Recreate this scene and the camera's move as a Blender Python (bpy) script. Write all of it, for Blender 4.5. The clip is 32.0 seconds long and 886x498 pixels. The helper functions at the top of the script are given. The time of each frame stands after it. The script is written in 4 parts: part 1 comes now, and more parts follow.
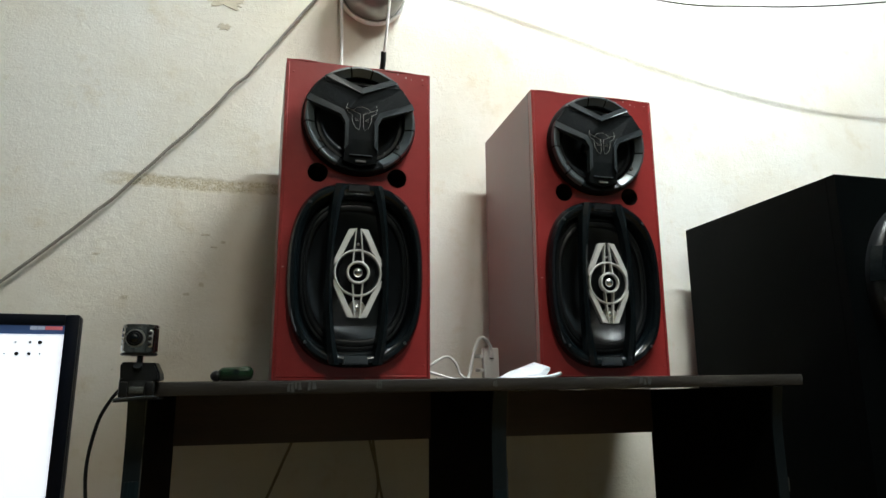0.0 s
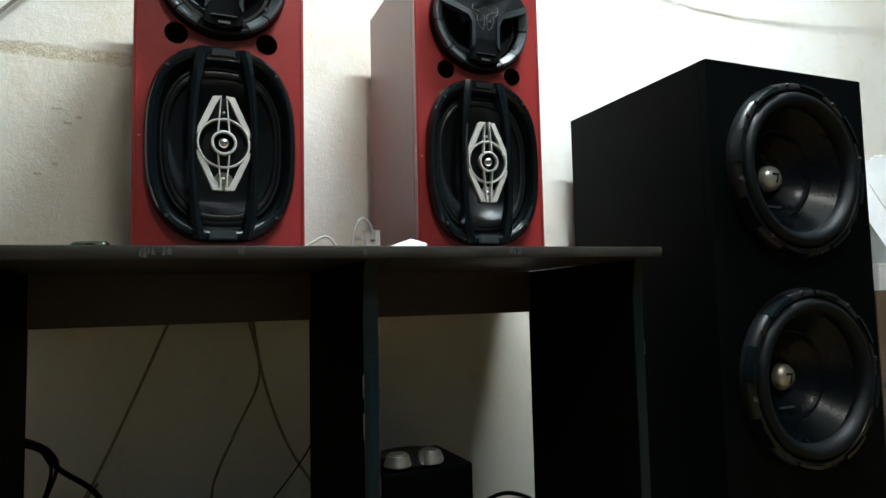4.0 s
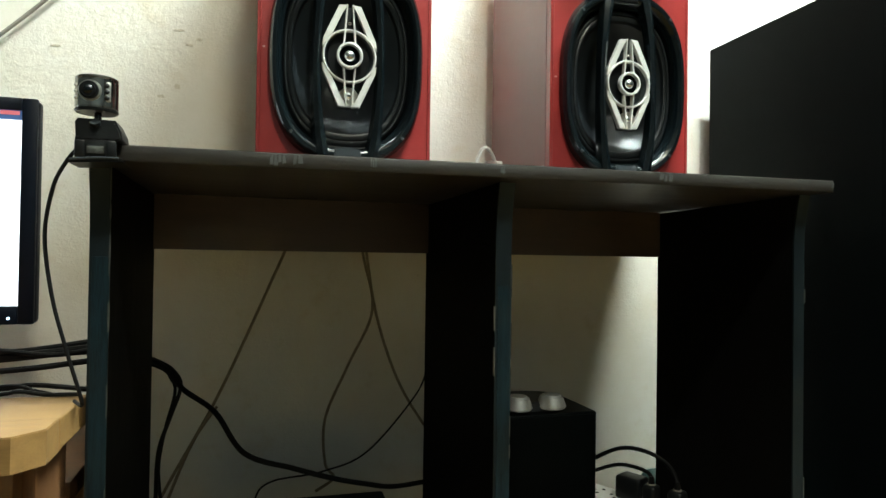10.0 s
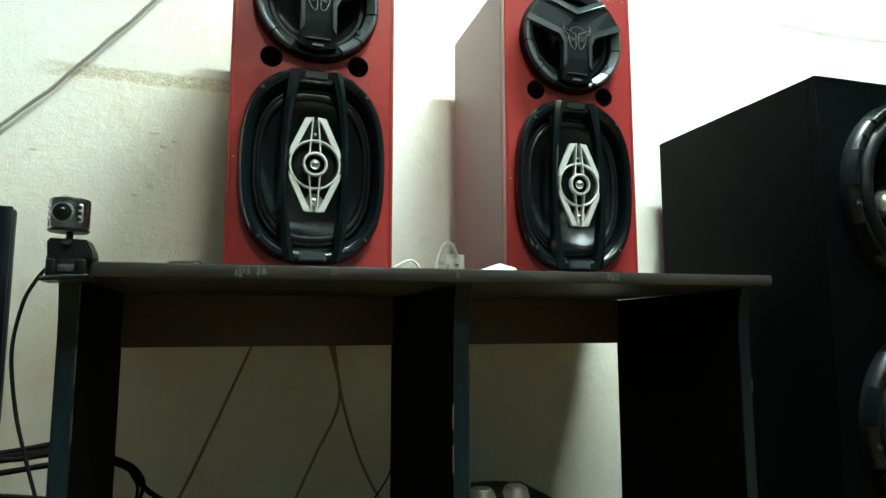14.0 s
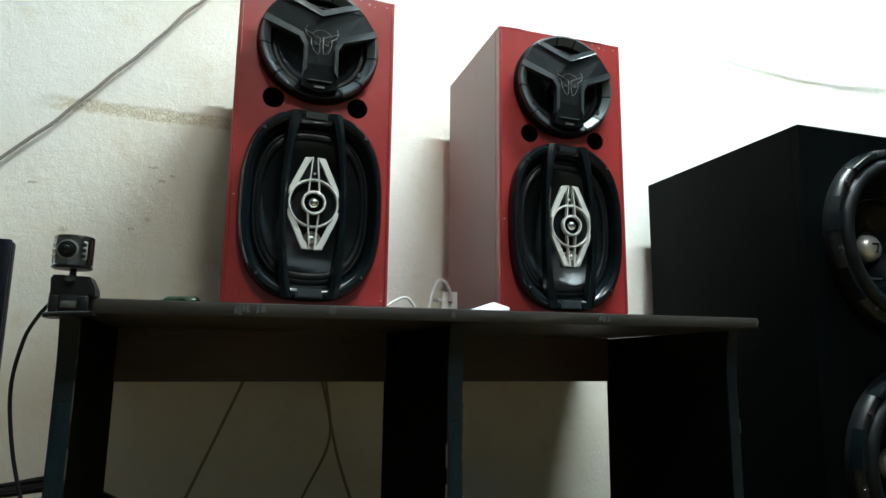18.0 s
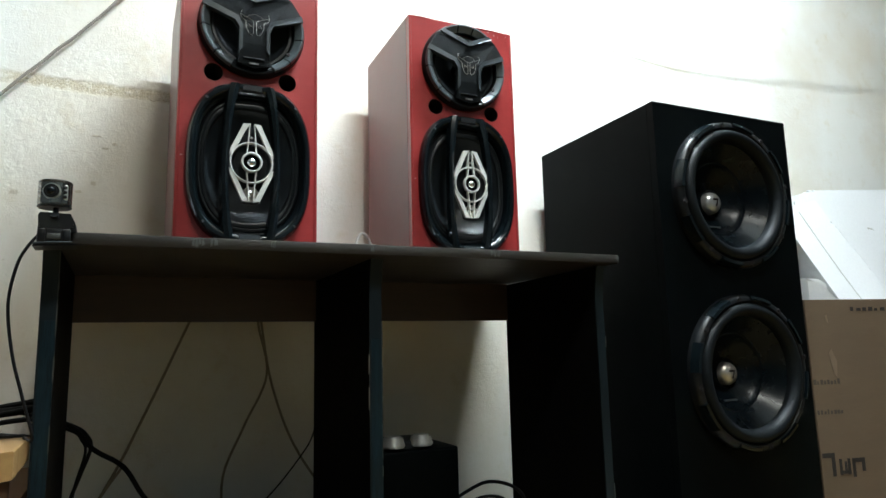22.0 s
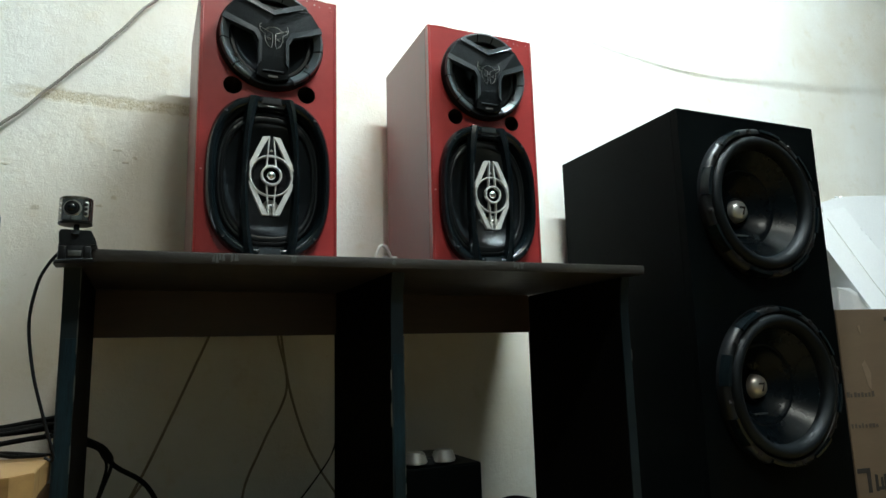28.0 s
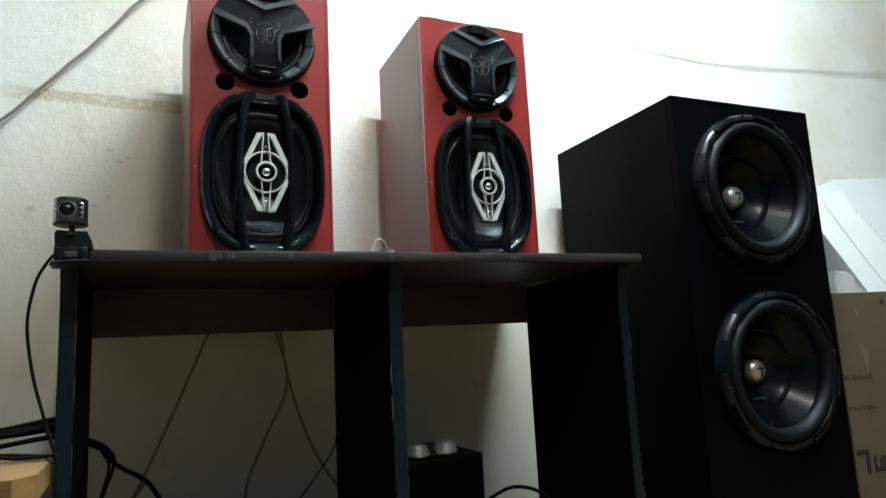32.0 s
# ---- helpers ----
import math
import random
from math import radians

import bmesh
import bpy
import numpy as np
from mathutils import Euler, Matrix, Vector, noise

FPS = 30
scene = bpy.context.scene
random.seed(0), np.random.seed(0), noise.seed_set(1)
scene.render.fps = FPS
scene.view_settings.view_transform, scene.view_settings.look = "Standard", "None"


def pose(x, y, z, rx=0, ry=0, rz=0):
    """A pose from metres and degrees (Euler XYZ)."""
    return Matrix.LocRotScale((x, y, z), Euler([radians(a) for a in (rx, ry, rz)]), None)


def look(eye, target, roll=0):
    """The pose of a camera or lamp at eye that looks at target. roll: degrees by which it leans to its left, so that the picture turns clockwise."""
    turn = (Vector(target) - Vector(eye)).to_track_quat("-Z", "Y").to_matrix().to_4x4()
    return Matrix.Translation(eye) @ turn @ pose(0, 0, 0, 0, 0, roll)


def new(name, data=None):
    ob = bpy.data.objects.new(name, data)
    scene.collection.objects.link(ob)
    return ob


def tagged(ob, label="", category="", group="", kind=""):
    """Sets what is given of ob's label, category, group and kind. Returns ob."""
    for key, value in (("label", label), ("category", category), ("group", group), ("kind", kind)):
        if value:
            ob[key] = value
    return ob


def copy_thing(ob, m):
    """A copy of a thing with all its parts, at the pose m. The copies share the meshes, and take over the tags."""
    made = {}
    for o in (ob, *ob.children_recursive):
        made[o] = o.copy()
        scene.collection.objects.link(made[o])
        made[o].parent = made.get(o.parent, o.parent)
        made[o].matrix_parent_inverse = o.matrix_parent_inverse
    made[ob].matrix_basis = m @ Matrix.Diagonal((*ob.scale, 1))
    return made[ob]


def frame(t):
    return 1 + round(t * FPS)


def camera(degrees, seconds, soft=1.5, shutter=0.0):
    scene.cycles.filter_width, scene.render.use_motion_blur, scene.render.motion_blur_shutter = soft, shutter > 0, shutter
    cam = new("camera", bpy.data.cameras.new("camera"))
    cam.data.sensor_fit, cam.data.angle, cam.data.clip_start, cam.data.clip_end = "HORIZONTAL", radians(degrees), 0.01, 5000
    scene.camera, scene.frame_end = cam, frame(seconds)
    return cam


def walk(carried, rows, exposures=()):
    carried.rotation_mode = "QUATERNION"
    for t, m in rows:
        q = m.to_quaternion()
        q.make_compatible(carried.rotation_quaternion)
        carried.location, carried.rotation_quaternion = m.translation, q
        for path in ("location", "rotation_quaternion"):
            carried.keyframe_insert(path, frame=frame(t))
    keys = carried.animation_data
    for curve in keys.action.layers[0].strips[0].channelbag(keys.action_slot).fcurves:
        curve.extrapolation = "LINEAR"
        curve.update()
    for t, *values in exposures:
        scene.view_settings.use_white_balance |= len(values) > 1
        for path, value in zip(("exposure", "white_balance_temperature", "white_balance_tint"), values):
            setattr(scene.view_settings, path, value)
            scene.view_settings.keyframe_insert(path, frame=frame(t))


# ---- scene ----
cam = camera(69.2, 32.0)
PATH = [
    (0, (0.106, -0.796, 0.747), (0.655, 1.083, 1.157), -0.3),
    (0.5, (0.108, -0.793, 0.744), (0.647, 1.088, 1.157), -0.4),
    (1, (0.111, -0.792, 0.742), (0.657, 1.088, 1.152), 0.1),
    (1.5, (0.112, -0.795, 0.741), (0.691, 1.079, 1.129), -0.4),
    (2, (0.121, -0.794, 0.735), (0.738, 1.072, 1.101), -0.5),
    (2.5, (0.122, -0.791, 0.732), (0.93, 1.01, 1.052), -0.6),
    (3, (0.141, -0.807, 0.724), (1.095, 0.924, 1.033), -0.5),
    (3.5, (0.146, -0.803, 0.714), (1.051, 0.964, 0.951), -1.7),
    (4, (0.16, -0.788, 0.687), (0.984, 1.028, 0.834), -1.3),
    (4.5, (0.14, -0.767, 0.68), (1.056, 1.011, 0.715), -2.6),
    (6.5, (0.16, -0.759, 0.65), (0.981, 1.064, 0.611), -2.2),
    (7, (0.152, -0.742, 0.643), (0.919, 1.104, 0.593), -1.5),
    (7.5, (0.145, -0.732, 0.64), (0.869, 1.132, 0.577), -1.0),
    (8, (0.14, -0.721, 0.637), (0.819, 1.159, 0.571), -0.9),
    (8.5, (0.138, -0.71, 0.636), (0.779, 1.185, 0.603), 0.1),
    (9, (0.135, -0.702, 0.638), (0.764, 1.197, 0.642), 0.5),
    (9.5, (0.133, -0.698, 0.64), (0.726, 1.212, 0.625), 1.1),
    (10, (0.127, -0.695, 0.643), (0.705, 1.22, 0.672), 0.8),
    (10.5, (0.128, -0.696, 0.647), (0.695, 1.222, 0.675), 0.5),
    (11, (0.135, -0.7, 0.65), (0.719, 1.212, 0.724), -0.0),
    (11.5, (0.134, -0.715, 0.657), (0.734, 1.189, 0.779), -0.6),
    (12, (0.134, -0.741, 0.672), (0.742, 1.154, 0.872), -1.2),
    (12.5, (0.129, -0.75, 0.68), (0.765, 1.13, 0.935), -1.0),
    (13, (0.129, -0.745, 0.685), (0.763, 1.134, 0.941), -0.1),
    (13.5, (0.135, -0.737, 0.682), (0.753, 1.15, 0.915), 0.1),
    (14, (0.137, -0.742, 0.684), (0.775, 1.139, 0.922), -0.0),
    (14.5, (0.133, -0.747, 0.688), (0.775, 1.129, 0.954), 0.5),
    (16.5, (0.124, -0.757, 0.693), (0.79, 1.101, 1.013), 0.7),
    (17, (0.127, -0.759, 0.694), (0.794, 1.098, 1.017), 0.6),
    (17.5, (0.123, -0.757, 0.694), (0.788, 1.1, 1.022), 1.0),
    (18, (0.121, -0.756, 0.693), (0.789, 1.099, 1.027), 0.7),
    (18.5, (0.127, -0.765, 0.697), (0.793, 1.088, 1.047), 0.5),
    (19, (0.126, -0.763, 0.695), (0.783, 1.093, 1.047), 0.5),
    (19.5, (0.125, -0.765, 0.694), (0.791, 1.086, 1.056), 0.6),
    (20, (0.126, -0.765, 0.693), (0.8, 1.086, 1.043), 0.5),
    (20.5, (0.126, -0.771, 0.691), (0.831, 1.073, 1.01), 0.4),
    (21, (0.115, -0.834, 0.641), (0.956, 0.954, 0.951), -1.3),
    (21.5, (0.097, -0.896, 0.61), (1.038, 0.855, 0.835), -3.0),
    (22, (0.063, -0.928, 0.596), (0.953, 0.839, 0.894), -1.4),
    (22.5, (0.058, -0.932, 0.596), (0.927, 0.842, 0.911), -0.9),
    (23, (0.055, -0.934, 0.597), (0.925, 0.837, 0.927), -1.8),
    (23.5, (0.057, -0.933, 0.597), (0.936, 0.828, 0.954), -2.1),
    (24, (0.054, -0.934, 0.598), (0.941, 0.814, 0.993), -1.7),
    (24.5, (0.053, -0.933, 0.601), (0.944, 0.807, 1.027), -1.3),
    (25, (0.056, -0.929, 0.602), (0.935, 0.822, 1.005), -1.7),
    (25.5, (0.066, -0.912, 0.608), (0.911, 0.869, 0.946), -1.7),
    (27.5, (0.061, -0.913, 0.608), (0.913, 0.862, 0.96), -1.1),
    (28, (0.062, -0.909, 0.608), (0.905, 0.875, 0.929), -1.6),
    (28.5, (0.066, -0.908, 0.606), (0.922, 0.871, 0.924), -2.6),
    (29, (0.064, -0.909, 0.609), (0.899, 0.879, 0.936), -2.2),
    (29.5, (0.064, -0.91, 0.605), (0.894, 0.883, 0.914), -2.2),
    (30, (0.063, -0.911, 0.609), (0.909, 0.875, 0.918), -2.3),
    (30.5, (0.062, -0.909, 0.609), (0.919, 0.873, 0.908), -2.7),
    (31, (0.066, -0.911, 0.607), (0.911, 0.875, 0.916), -2.8),
    (31.5, (0.065, -0.911, 0.608), (0.911, 0.875, 0.916), -2.8),
    (32, (0.062, -0.909, 0.609), (0.914, 0.875, 0.905), -2.9),
]
walk(cam, [(t, look(eye, target, roll)) for t, eye, target, roll in PATH], exposures=((0.0, -0.40, 6500, 10), (2.0, -0.58, 6450, 11), (3.0, -0.50, 6250, 10), (4.0, 0.02, 6150, 9), (7.0, 0.6, 6450, 3), (8.0, 0.64, 6550, 3), (9.0, 0.82, 6650, 2), (10.5, 0.78, 6500, 2), (12.0, 0.69, 6250, -2), (13.0, 0.67, 6150, 4), (14.0, 0.57, 6100, -9), (17.0, 0.42, 6000, 5), (18.0, 0.14, 6000, 4), (19.0, 0.07, 6000, 4), (20.0, 0.07, 6000, 3), (21.0, 0.1, 6000, -6), (22.0, 0.37, 6050, 9), (23.0, 0.27, 6000, 6), (24.0, 0.12, 6000, 5), (25.0, -0.06, 6100, 3), (28.0, 0.07, 6050, 4), (32.0, 0.15, 5950, 5)))

# ---------- light ----------
world = bpy.data.worlds.new("room_air")
scene.world = world
world.use_nodes = True
world.node_tree.nodes["Background"].inputs[0].default_value = (0.75, 0.82, 0.9, 1)
world.node_tree.nodes["Background"].inputs[1].default_value = 0.0


# ---------- materials ----------
def nodes_of(name):
    m = bpy.data.materials.new(name)
    m.use_nodes = True
    return m, m.node_tree.nodes, m.node_tree.links, m.node_tree.nodes["Principled BSDF"]


def surface(name, base, second=None, rough=0.5, metal=0.0, scale=30.0, bump=0.0, bump_scale=200.0, spread=0.5,
            stretch=(1, 1, 1), coat=0.0, rough_var=0.1, spec=0.5):
    """A painted, plastic or metal surface with variation at two scales and fine relief."""
    m, n, l, b = nodes_of(name)
    second = second or tuple(c * 0.7 for c in base)
    co = n.new("ShaderNodeTexCoord")
    mp = n.new("ShaderNodeMapping")
    mp.inputs["Scale"].default_value = stretch
    l.new(co.outputs["Object"], mp.inputs["Vector"])
    big = n.new("ShaderNodeTexNoise")
    big.inputs["Scale"].default_value, big.inputs["Detail"].default_value = scale, 6
    small = n.new("ShaderNodeTexNoise")
    small.inputs["Scale"].default_value, small.inputs["Detail"].default_value = scale * 9, 3
    for t in (big, small):
        l.new(mp.outputs[0], t.inputs["Vector"])
    mixf = n.new("ShaderNodeMath")
    mixf.operation = "MULTIPLY_ADD"
    mixf.inputs[1].default_value = 0.35
    l.new(small.outputs["Fac"], mixf.inputs[0])
    half = n.new("ShaderNodeMath")
    half.operation = "MULTIPLY"
    half.inputs[1].default_value = 0.65
    l.new(big.outputs["Fac"], half.inputs[0])
    l.new(half.outputs[0], mixf.inputs[2])
    ramp = n.new("ShaderNodeValToRGB")
    ramp.color_ramp.elements[0].position, ramp.color_ramp.elements[1].position = 0.5 - spread / 2, 0.5 + spread / 2
    ramp.color_ramp.elements[0].color, ramp.color_ramp.elements[1].color = (*second, 1), (*base, 1)
    l.new(mixf.outputs[0], ramp.inputs["Fac"])
    l.new(ramp.outputs["Color"], b.inputs["Base Color"])
    rr = n.new("ShaderNodeMapRange")
    rr.inputs["To Min"].default_value, rr.inputs["To Max"].default_value = max(rough - rough_var, 0.02), min(rough + rough_var, 1)
    l.new(mixf.outputs[0], rr.inputs["Value"])
    l.new(rr.outputs[0], b.inputs["Roughness"])
    b.inputs["Metallic"].default_value = metal
    b.inputs["Specular IOR Level"].default_value = spec
    b.inputs["Coat Weight"].default_value = coat
    if bump:
        tx = n.new("ShaderNodeTexNoise")
        tx.inputs["Scale"].default_value, tx.inputs["Detail"].default_value = bump_scale, 4
        l.new(mp.outputs[0], tx.inputs["Vector"])
        bp = n.new("ShaderNodeBump")
        bp.inputs["Strength"].default_value, bp.inputs["Distance"].default_value = bump, 0.002
        l.new(tx.outputs["Fac"], bp.inputs["Height"])
        l.new(bp.outputs[0], b.inputs["Normal"])
    return m


def glow(name, colour, strength):
    m, n, l, b = nodes_of(name)
    b.inputs["Base Color"].default_value = (*colour, 1)
    b.inputs["Emission Color"].default_value = (*colour, 1)
    b.inputs["Emission Strength"].default_value = strength
    return m


def plaster():
    """Whitewashed plaster: tan stains, specks, rough trowel relief, and a scraped band along an old joint."""
    m, n, l, b = nodes_of("plaster")
    co = n.new("ShaderNodeTexCoord")

    def noise_tex(scale, detail, rough=0.55):
        t = n.new("ShaderNodeTexNoise")
        t.inputs["Scale"].default_value, t.inputs["Detail"].default_value, t.inputs["Roughness"].default_value = scale, detail, rough
        l.new(co.outputs["Object"], t.inputs["Vector"])
        return t.outputs["Fac"]

    def ramp(fac, p0, p1, c0, c1):
        r = n.new("ShaderNodeValToRGB")
        r.color_ramp.elements[0].position, r.color_ramp.elements[1].position = p0, p1
        r.color_ramp.elements[0].color, r.color_ramp.elements[1].color = (*c0, 1), (*c1, 1)
        l.new(fac, r.inputs["Fac"])
        return r.outputs["Color"]

    def mix(kind, fac, a, c):
        x = n.new("ShaderNodeMix")
        x.data_type, x.blend_type = "RGBA", kind
        if isinstance(fac, float):
            x.inputs["Factor"].default_value = fac
        else:
            l.new(fac, x.inputs["Factor"])
        l.new(a, x.inputs[6])
        l.new(c, x.inputs[7])
        return x.outputs[2]

    def sums(op, a, c):
        x = n.new("ShaderNodeMath")
        x.operation = op
        for k, v in enumerate((a, c)):
            if isinstance(v, float):
                x.inputs[k].default_value = v
            else:
                l.new(v, x.inputs[k])
        return x.outputs[0]

    big, mid, fine, grit = noise_tex(1.7, 6), noise_tex(17, 8, 0.65), noise_tex(70, 8, 0.7), noise_tex(260, 4)
    white = ramp(big, 0.36, 0.60, (0.70, 0.63, 0.51), (0.81, 0.795, 0.745))
    stain = ramp(mid, 0.57, 0.80, (1, 1, 1), (0.84, 0.77, 0.63))
    speck = ramp(fine, 0.645, 0.71, (1, 1, 1), (0.56, 0.49, 0.39))
    colour = mix("MULTIPLY", 0.6, mix("MULTIPLY", 0.75, white, stain), speck)
    # the scraped band
    xyz = n.new("ShaderNodeSeparateXYZ")
    l.new(co.outputs["Object"], xyz.inputs[0])
    rise = sums("ABSOLUTE", sums("SUBTRACT", xyz.outputs["Z"], sums("ADD", sums("MULTIPLY", mid, 0.02), 1.123)), 0.0)
    n_rise = n.new("ShaderNodeMapRange")
    n_rise.inputs["From Min"].default_value, n_rise.inputs["From Max"].default_value = 0.0085, 0.0155
    n_rise.inputs["To Min"].default_value, n_rise.inputs["To Max"].default_value = 1.0, 0.0
    l.new(rise, n_rise.inputs["Value"])
    ends = n.new("ShaderNodeMapRange")
    ends.inputs["From Min"].default_value, ends.inputs["From Max"].default_value = -0.21, -0.13
    l.new(xyz.outputs["X"], ends.inputs["Value"])
    far = n.new("ShaderNodeMapRange")
    far.inputs["From Min"].default_value, far.inputs["From Max"].default_value = 0.22, 0.18
    l.new(xyz.outputs["X"], far.inputs["Value"])
    flaky = n.new("ShaderNodeMapRange")
    flaky.inputs["From Min"].default_value, flaky.inputs["From Max"].default_value = 0.36, 0.50
    l.new(fine, flaky.inputs["Value"])
    band = sums("MULTIPLY", sums("MULTIPLY", n_rise.outputs[0], ends.outputs[0]), sums("MULTIPLY", far.outputs[0], flaky.outputs[0]))
    bare = ramp(grit, 0.4, 0.6, (0.40, 0.33, 0.20), (0.64, 0.57, 0.42))
    l.new(mix("MIX", sums("MULTIPLY", band, 0.85), colour, bare), b.inputs["Base Color"])
    b.inputs["Roughness"].default_value = 0.85
    b.inputs["Specular IOR Level"].default_value = 0.25
    height = sums("SUBTRACT", sums("ADD", sums("ADD", sums("MULTIPLY", mid, 1.9), fine), sums("MULTIPLY", grit, 0.5)), sums("MULTIPLY", band, 0.6))
    bp = n.new("ShaderNodeBump")
    bp.inputs["Strength"].default_value, bp.inputs["Distance"].default_value = 0.30, 0.004
    l.new(height, bp.inputs["Height"])
    l.new(bp.outputs[0], b.inputs["Normal"])
    return m


PLASTER = plaster()
SCRAPED = surface("scraped_plaster", (0.64, 0.58, 0.46), (0.54, 0.47, 0.36), 0.9, scale=40, bump=0.5)
# dark tone keeps bounce off the out-of-view walls low
DIMWALL = surface("dark_unseen_wall", (0.082, 0.096, 0.098), (0.065, 0.076, 0.079), 0.9, scale=3)
CEILING = surface("ceiling_paint", (0.76, 0.75, 0.72), (0.68, 0.67, 0.63), 0.9, scale=3)
# floor stays out of view; its brown is set for warm bounce under the desk
FLOOR = surface("brown_unseen_floor", (0.165, 0.112, 0.032), (0.120, 0.079, 0.023), 0.6, scale=5, bump=0.2)
RED = surface("red_gloss_paint", (0.315, 0.030, 0.028), (0.225, 0.018, 0.017), 0.3, scale=7, bump=0.16, bump_scale=45, coat=0.2)
# the red again, with the sides' shade and wall reflection in the colour
RED_SHADED = surface("red_paint_shaded", (0.20, 0.055, 0.055), (0.15, 0.04, 0.042), 0.33, scale=6, bump=0.06, bump_scale=60)
MARK = surface("pale_print", (0.10, 0.10, 0.098), None, 0.5)
CHIP = surface("chipped_paint", (0.55, 0.38, 0.34), (0.4, 0.2, 0.18), 0.6, scale=90)
HOLE = surface("port_inside", (0.012, 0.008, 0.008), None, 0.8)
PLASTIC = surface("black_plastic", (0.009, 0.010, 0.011), (0.006, 0.0065, 0.007), 0.34, scale=40, bump=0.03, bump_scale=500, spec=0.3)
MATT = surface("matt_black_plastic", (0.0065, 0.0083, 0.0094), (0.0045, 0.0058, 0.0066), 0.42, scale=40, bump=0.15, bump_scale=900, spec=0.14)
RIMSEG = surface("grey_rim_plastic", (0.075, 0.090, 0.098), (0.05, 0.062, 0.068), 0.33, scale=50, spec=0.5)
DARKCHROME = surface("dark_mirror_plastic", (0.50, 0.49, 0.47), (0.30, 0.295, 0.28), 0.12, metal=1.0, scale=60, rough_var=0.05)
RIDGE = surface("grey_black_plastic", (0.040, 0.048, 0.053), (0.026, 0.032, 0.036), 0.34, scale=50, spec=0.36)
GLOSS = surface("glossy_black_plastic", (0.0040, 0.0070, 0.0085), (0.003, 0.0050, 0.0062), 0.14, scale=30, rough_var=0.04, spec=0.48)
CONE = surface("speaker_cone", (0.016, 0.0205, 0.024), (0.011, 0.0145, 0.017), 0.36, scale=8, spec=0.5, rough_var=0.03)
WOOFRING = surface("woofer_surround", (0.0050, 0.0068, 0.0082), (0.0036, 0.0050, 0.0060), 0.5, scale=8, spec=0.16, rough_var=0.03)
SHIELD = surface("perforated_shield_plastic", (0.0068, 0.0086, 0.0096), (0.0046, 0.0060, 0.0068), 0.5, scale=40, bump=0.35, bump_scale=700, spec=0.05)
WOOFCONE = surface("woofer_cone", (0.0026, 0.0056, 0.0082), (0.0019, 0.0041, 0.0062), 0.27, scale=8, spec=0.17, rough_var=0.03)
RUBBER = surface("rubber_surround", (0.008, 0.0105, 0.012), (0.006, 0.0075, 0.0085), 0.38, scale=60, spec=0.35)
SILVER = surface("silver_trim", (0.88, 0.87, 0.83), (0.78, 0.77, 0.73), 0.22, metal=0.4, scale=40)
CHROME = surface("chrome", (0.8, 0.8, 0.8), (0.66, 0.66, 0.66), 0.16, metal=1.0, scale=30)
ALU = surface("brushed_aluminium", (0.62, 0.61, 0.58), (0.5, 0.49, 0.46), 0.33, metal=0.9, scale=30)
COPPERY = surface("warm_metal", (0.62, 0.58, 0.53), (0.5, 0.46, 0.42), 0.32, metal=0.75, scale=30)
BLACKBOX = surface("black_cabinet_paint", (0.0022, 0.0034, 0.0037), (0.0006, 0.0010, 0.0012), 0.45, spec=0.035, scale=4.5, bump=0.12, bump_scale=350)
LAMINATE = surface("dark_laminate", (0.032, 0.023, 0.019), (0.018, 0.013, 0.011), 0.42, scale=8, stretch=(1, 8, 8), bump=0.05)
BOARD = surface("dark_board", (0.006, 0.0058, 0.0058), (0.0035, 0.0034, 0.0036), 0.65, spec=0.03, scale=12, stretch=(5, 5, 0.7), bump=0.08)
EDGEBAND = surface("blue_black_edging", (0.010, 0.018, 0.024), (0.005, 0.009, 0.012), 0.4, spec=0.25, scale=16, stretch=(6, 6, 0.5), bump=0.08)
BLUETAPE = surface("blue_edging", (0.0085, 0.028, 0.042), (0.0025, 0.008, 0.013), 0.42, scale=22, spread=0.28, stretch=(6, 6, 0.5), bump=0.12, spec=0.25)
SCUFF = surface("scuffed_edge", (0.085, 0.09, 0.088), (0.03, 0.033, 0.034), 0.6, scale=120)
BEZEL = surface("navy_black_bezel", (0.0016, 0.0035, 0.0085), (0.0012, 0.0026, 0.0062), 0.4, spec=0.2)
CAPMETAL = surface("satin_metal_cap", (0.66, 0.67, 0.68), (0.52, 0.53, 0.54), 0.32, metal=0.7, scale=40)
KNOBMETAL = surface("satin_silver_knob", (0.60, 0.60, 0.585), (0.46, 0.46, 0.445), 0.33, metal=0.75, scale=40)
TOPEDGE = surface("grey_worn_edging", (0.045, 0.041, 0.037), (0.022, 0.020, 0.018), 0.42, spec=0.3, scale=14, stretch=(0.6, 8, 8), bump=0.1)
WORN = surface("worn_pale_edging", (0.20, 0.185, 0.165), (0.05, 0.046, 0.042), 0.6, scale=160)
MODESTY = surface("brown_laminate", (0.072, 0.044, 0.029), (0.044, 0.027, 0.018), 0.45, scale=9, stretch=(1, 6, 7), bump=0.05)
PINE = surface("pale_timber", (0.285, 0.165, 0.055), (0.175, 0.094, 0.030), 0.55, scale=10, stretch=(0.8, 7, 7), bump=0.15)
BROWNWOOD = surface("brown_timber", (0.20, 0.092, 0.035), (0.09, 0.038, 0.015), 0.5, scale=9, stretch=(6, 6, 0.7), bump=0.15)
GREEN = surface("green_painted_sheet", (0.006, 0.028, 0.026), (0.003, 0.016, 0.015), 0.35, scale=14, bump=0.1)
CARD = surface("corrugated_card", (0.128, 0.086, 0.052), (0.098, 0.065, 0.039), 0.8, scale=6, stretch=(1, 1, 5), bump=0.08)
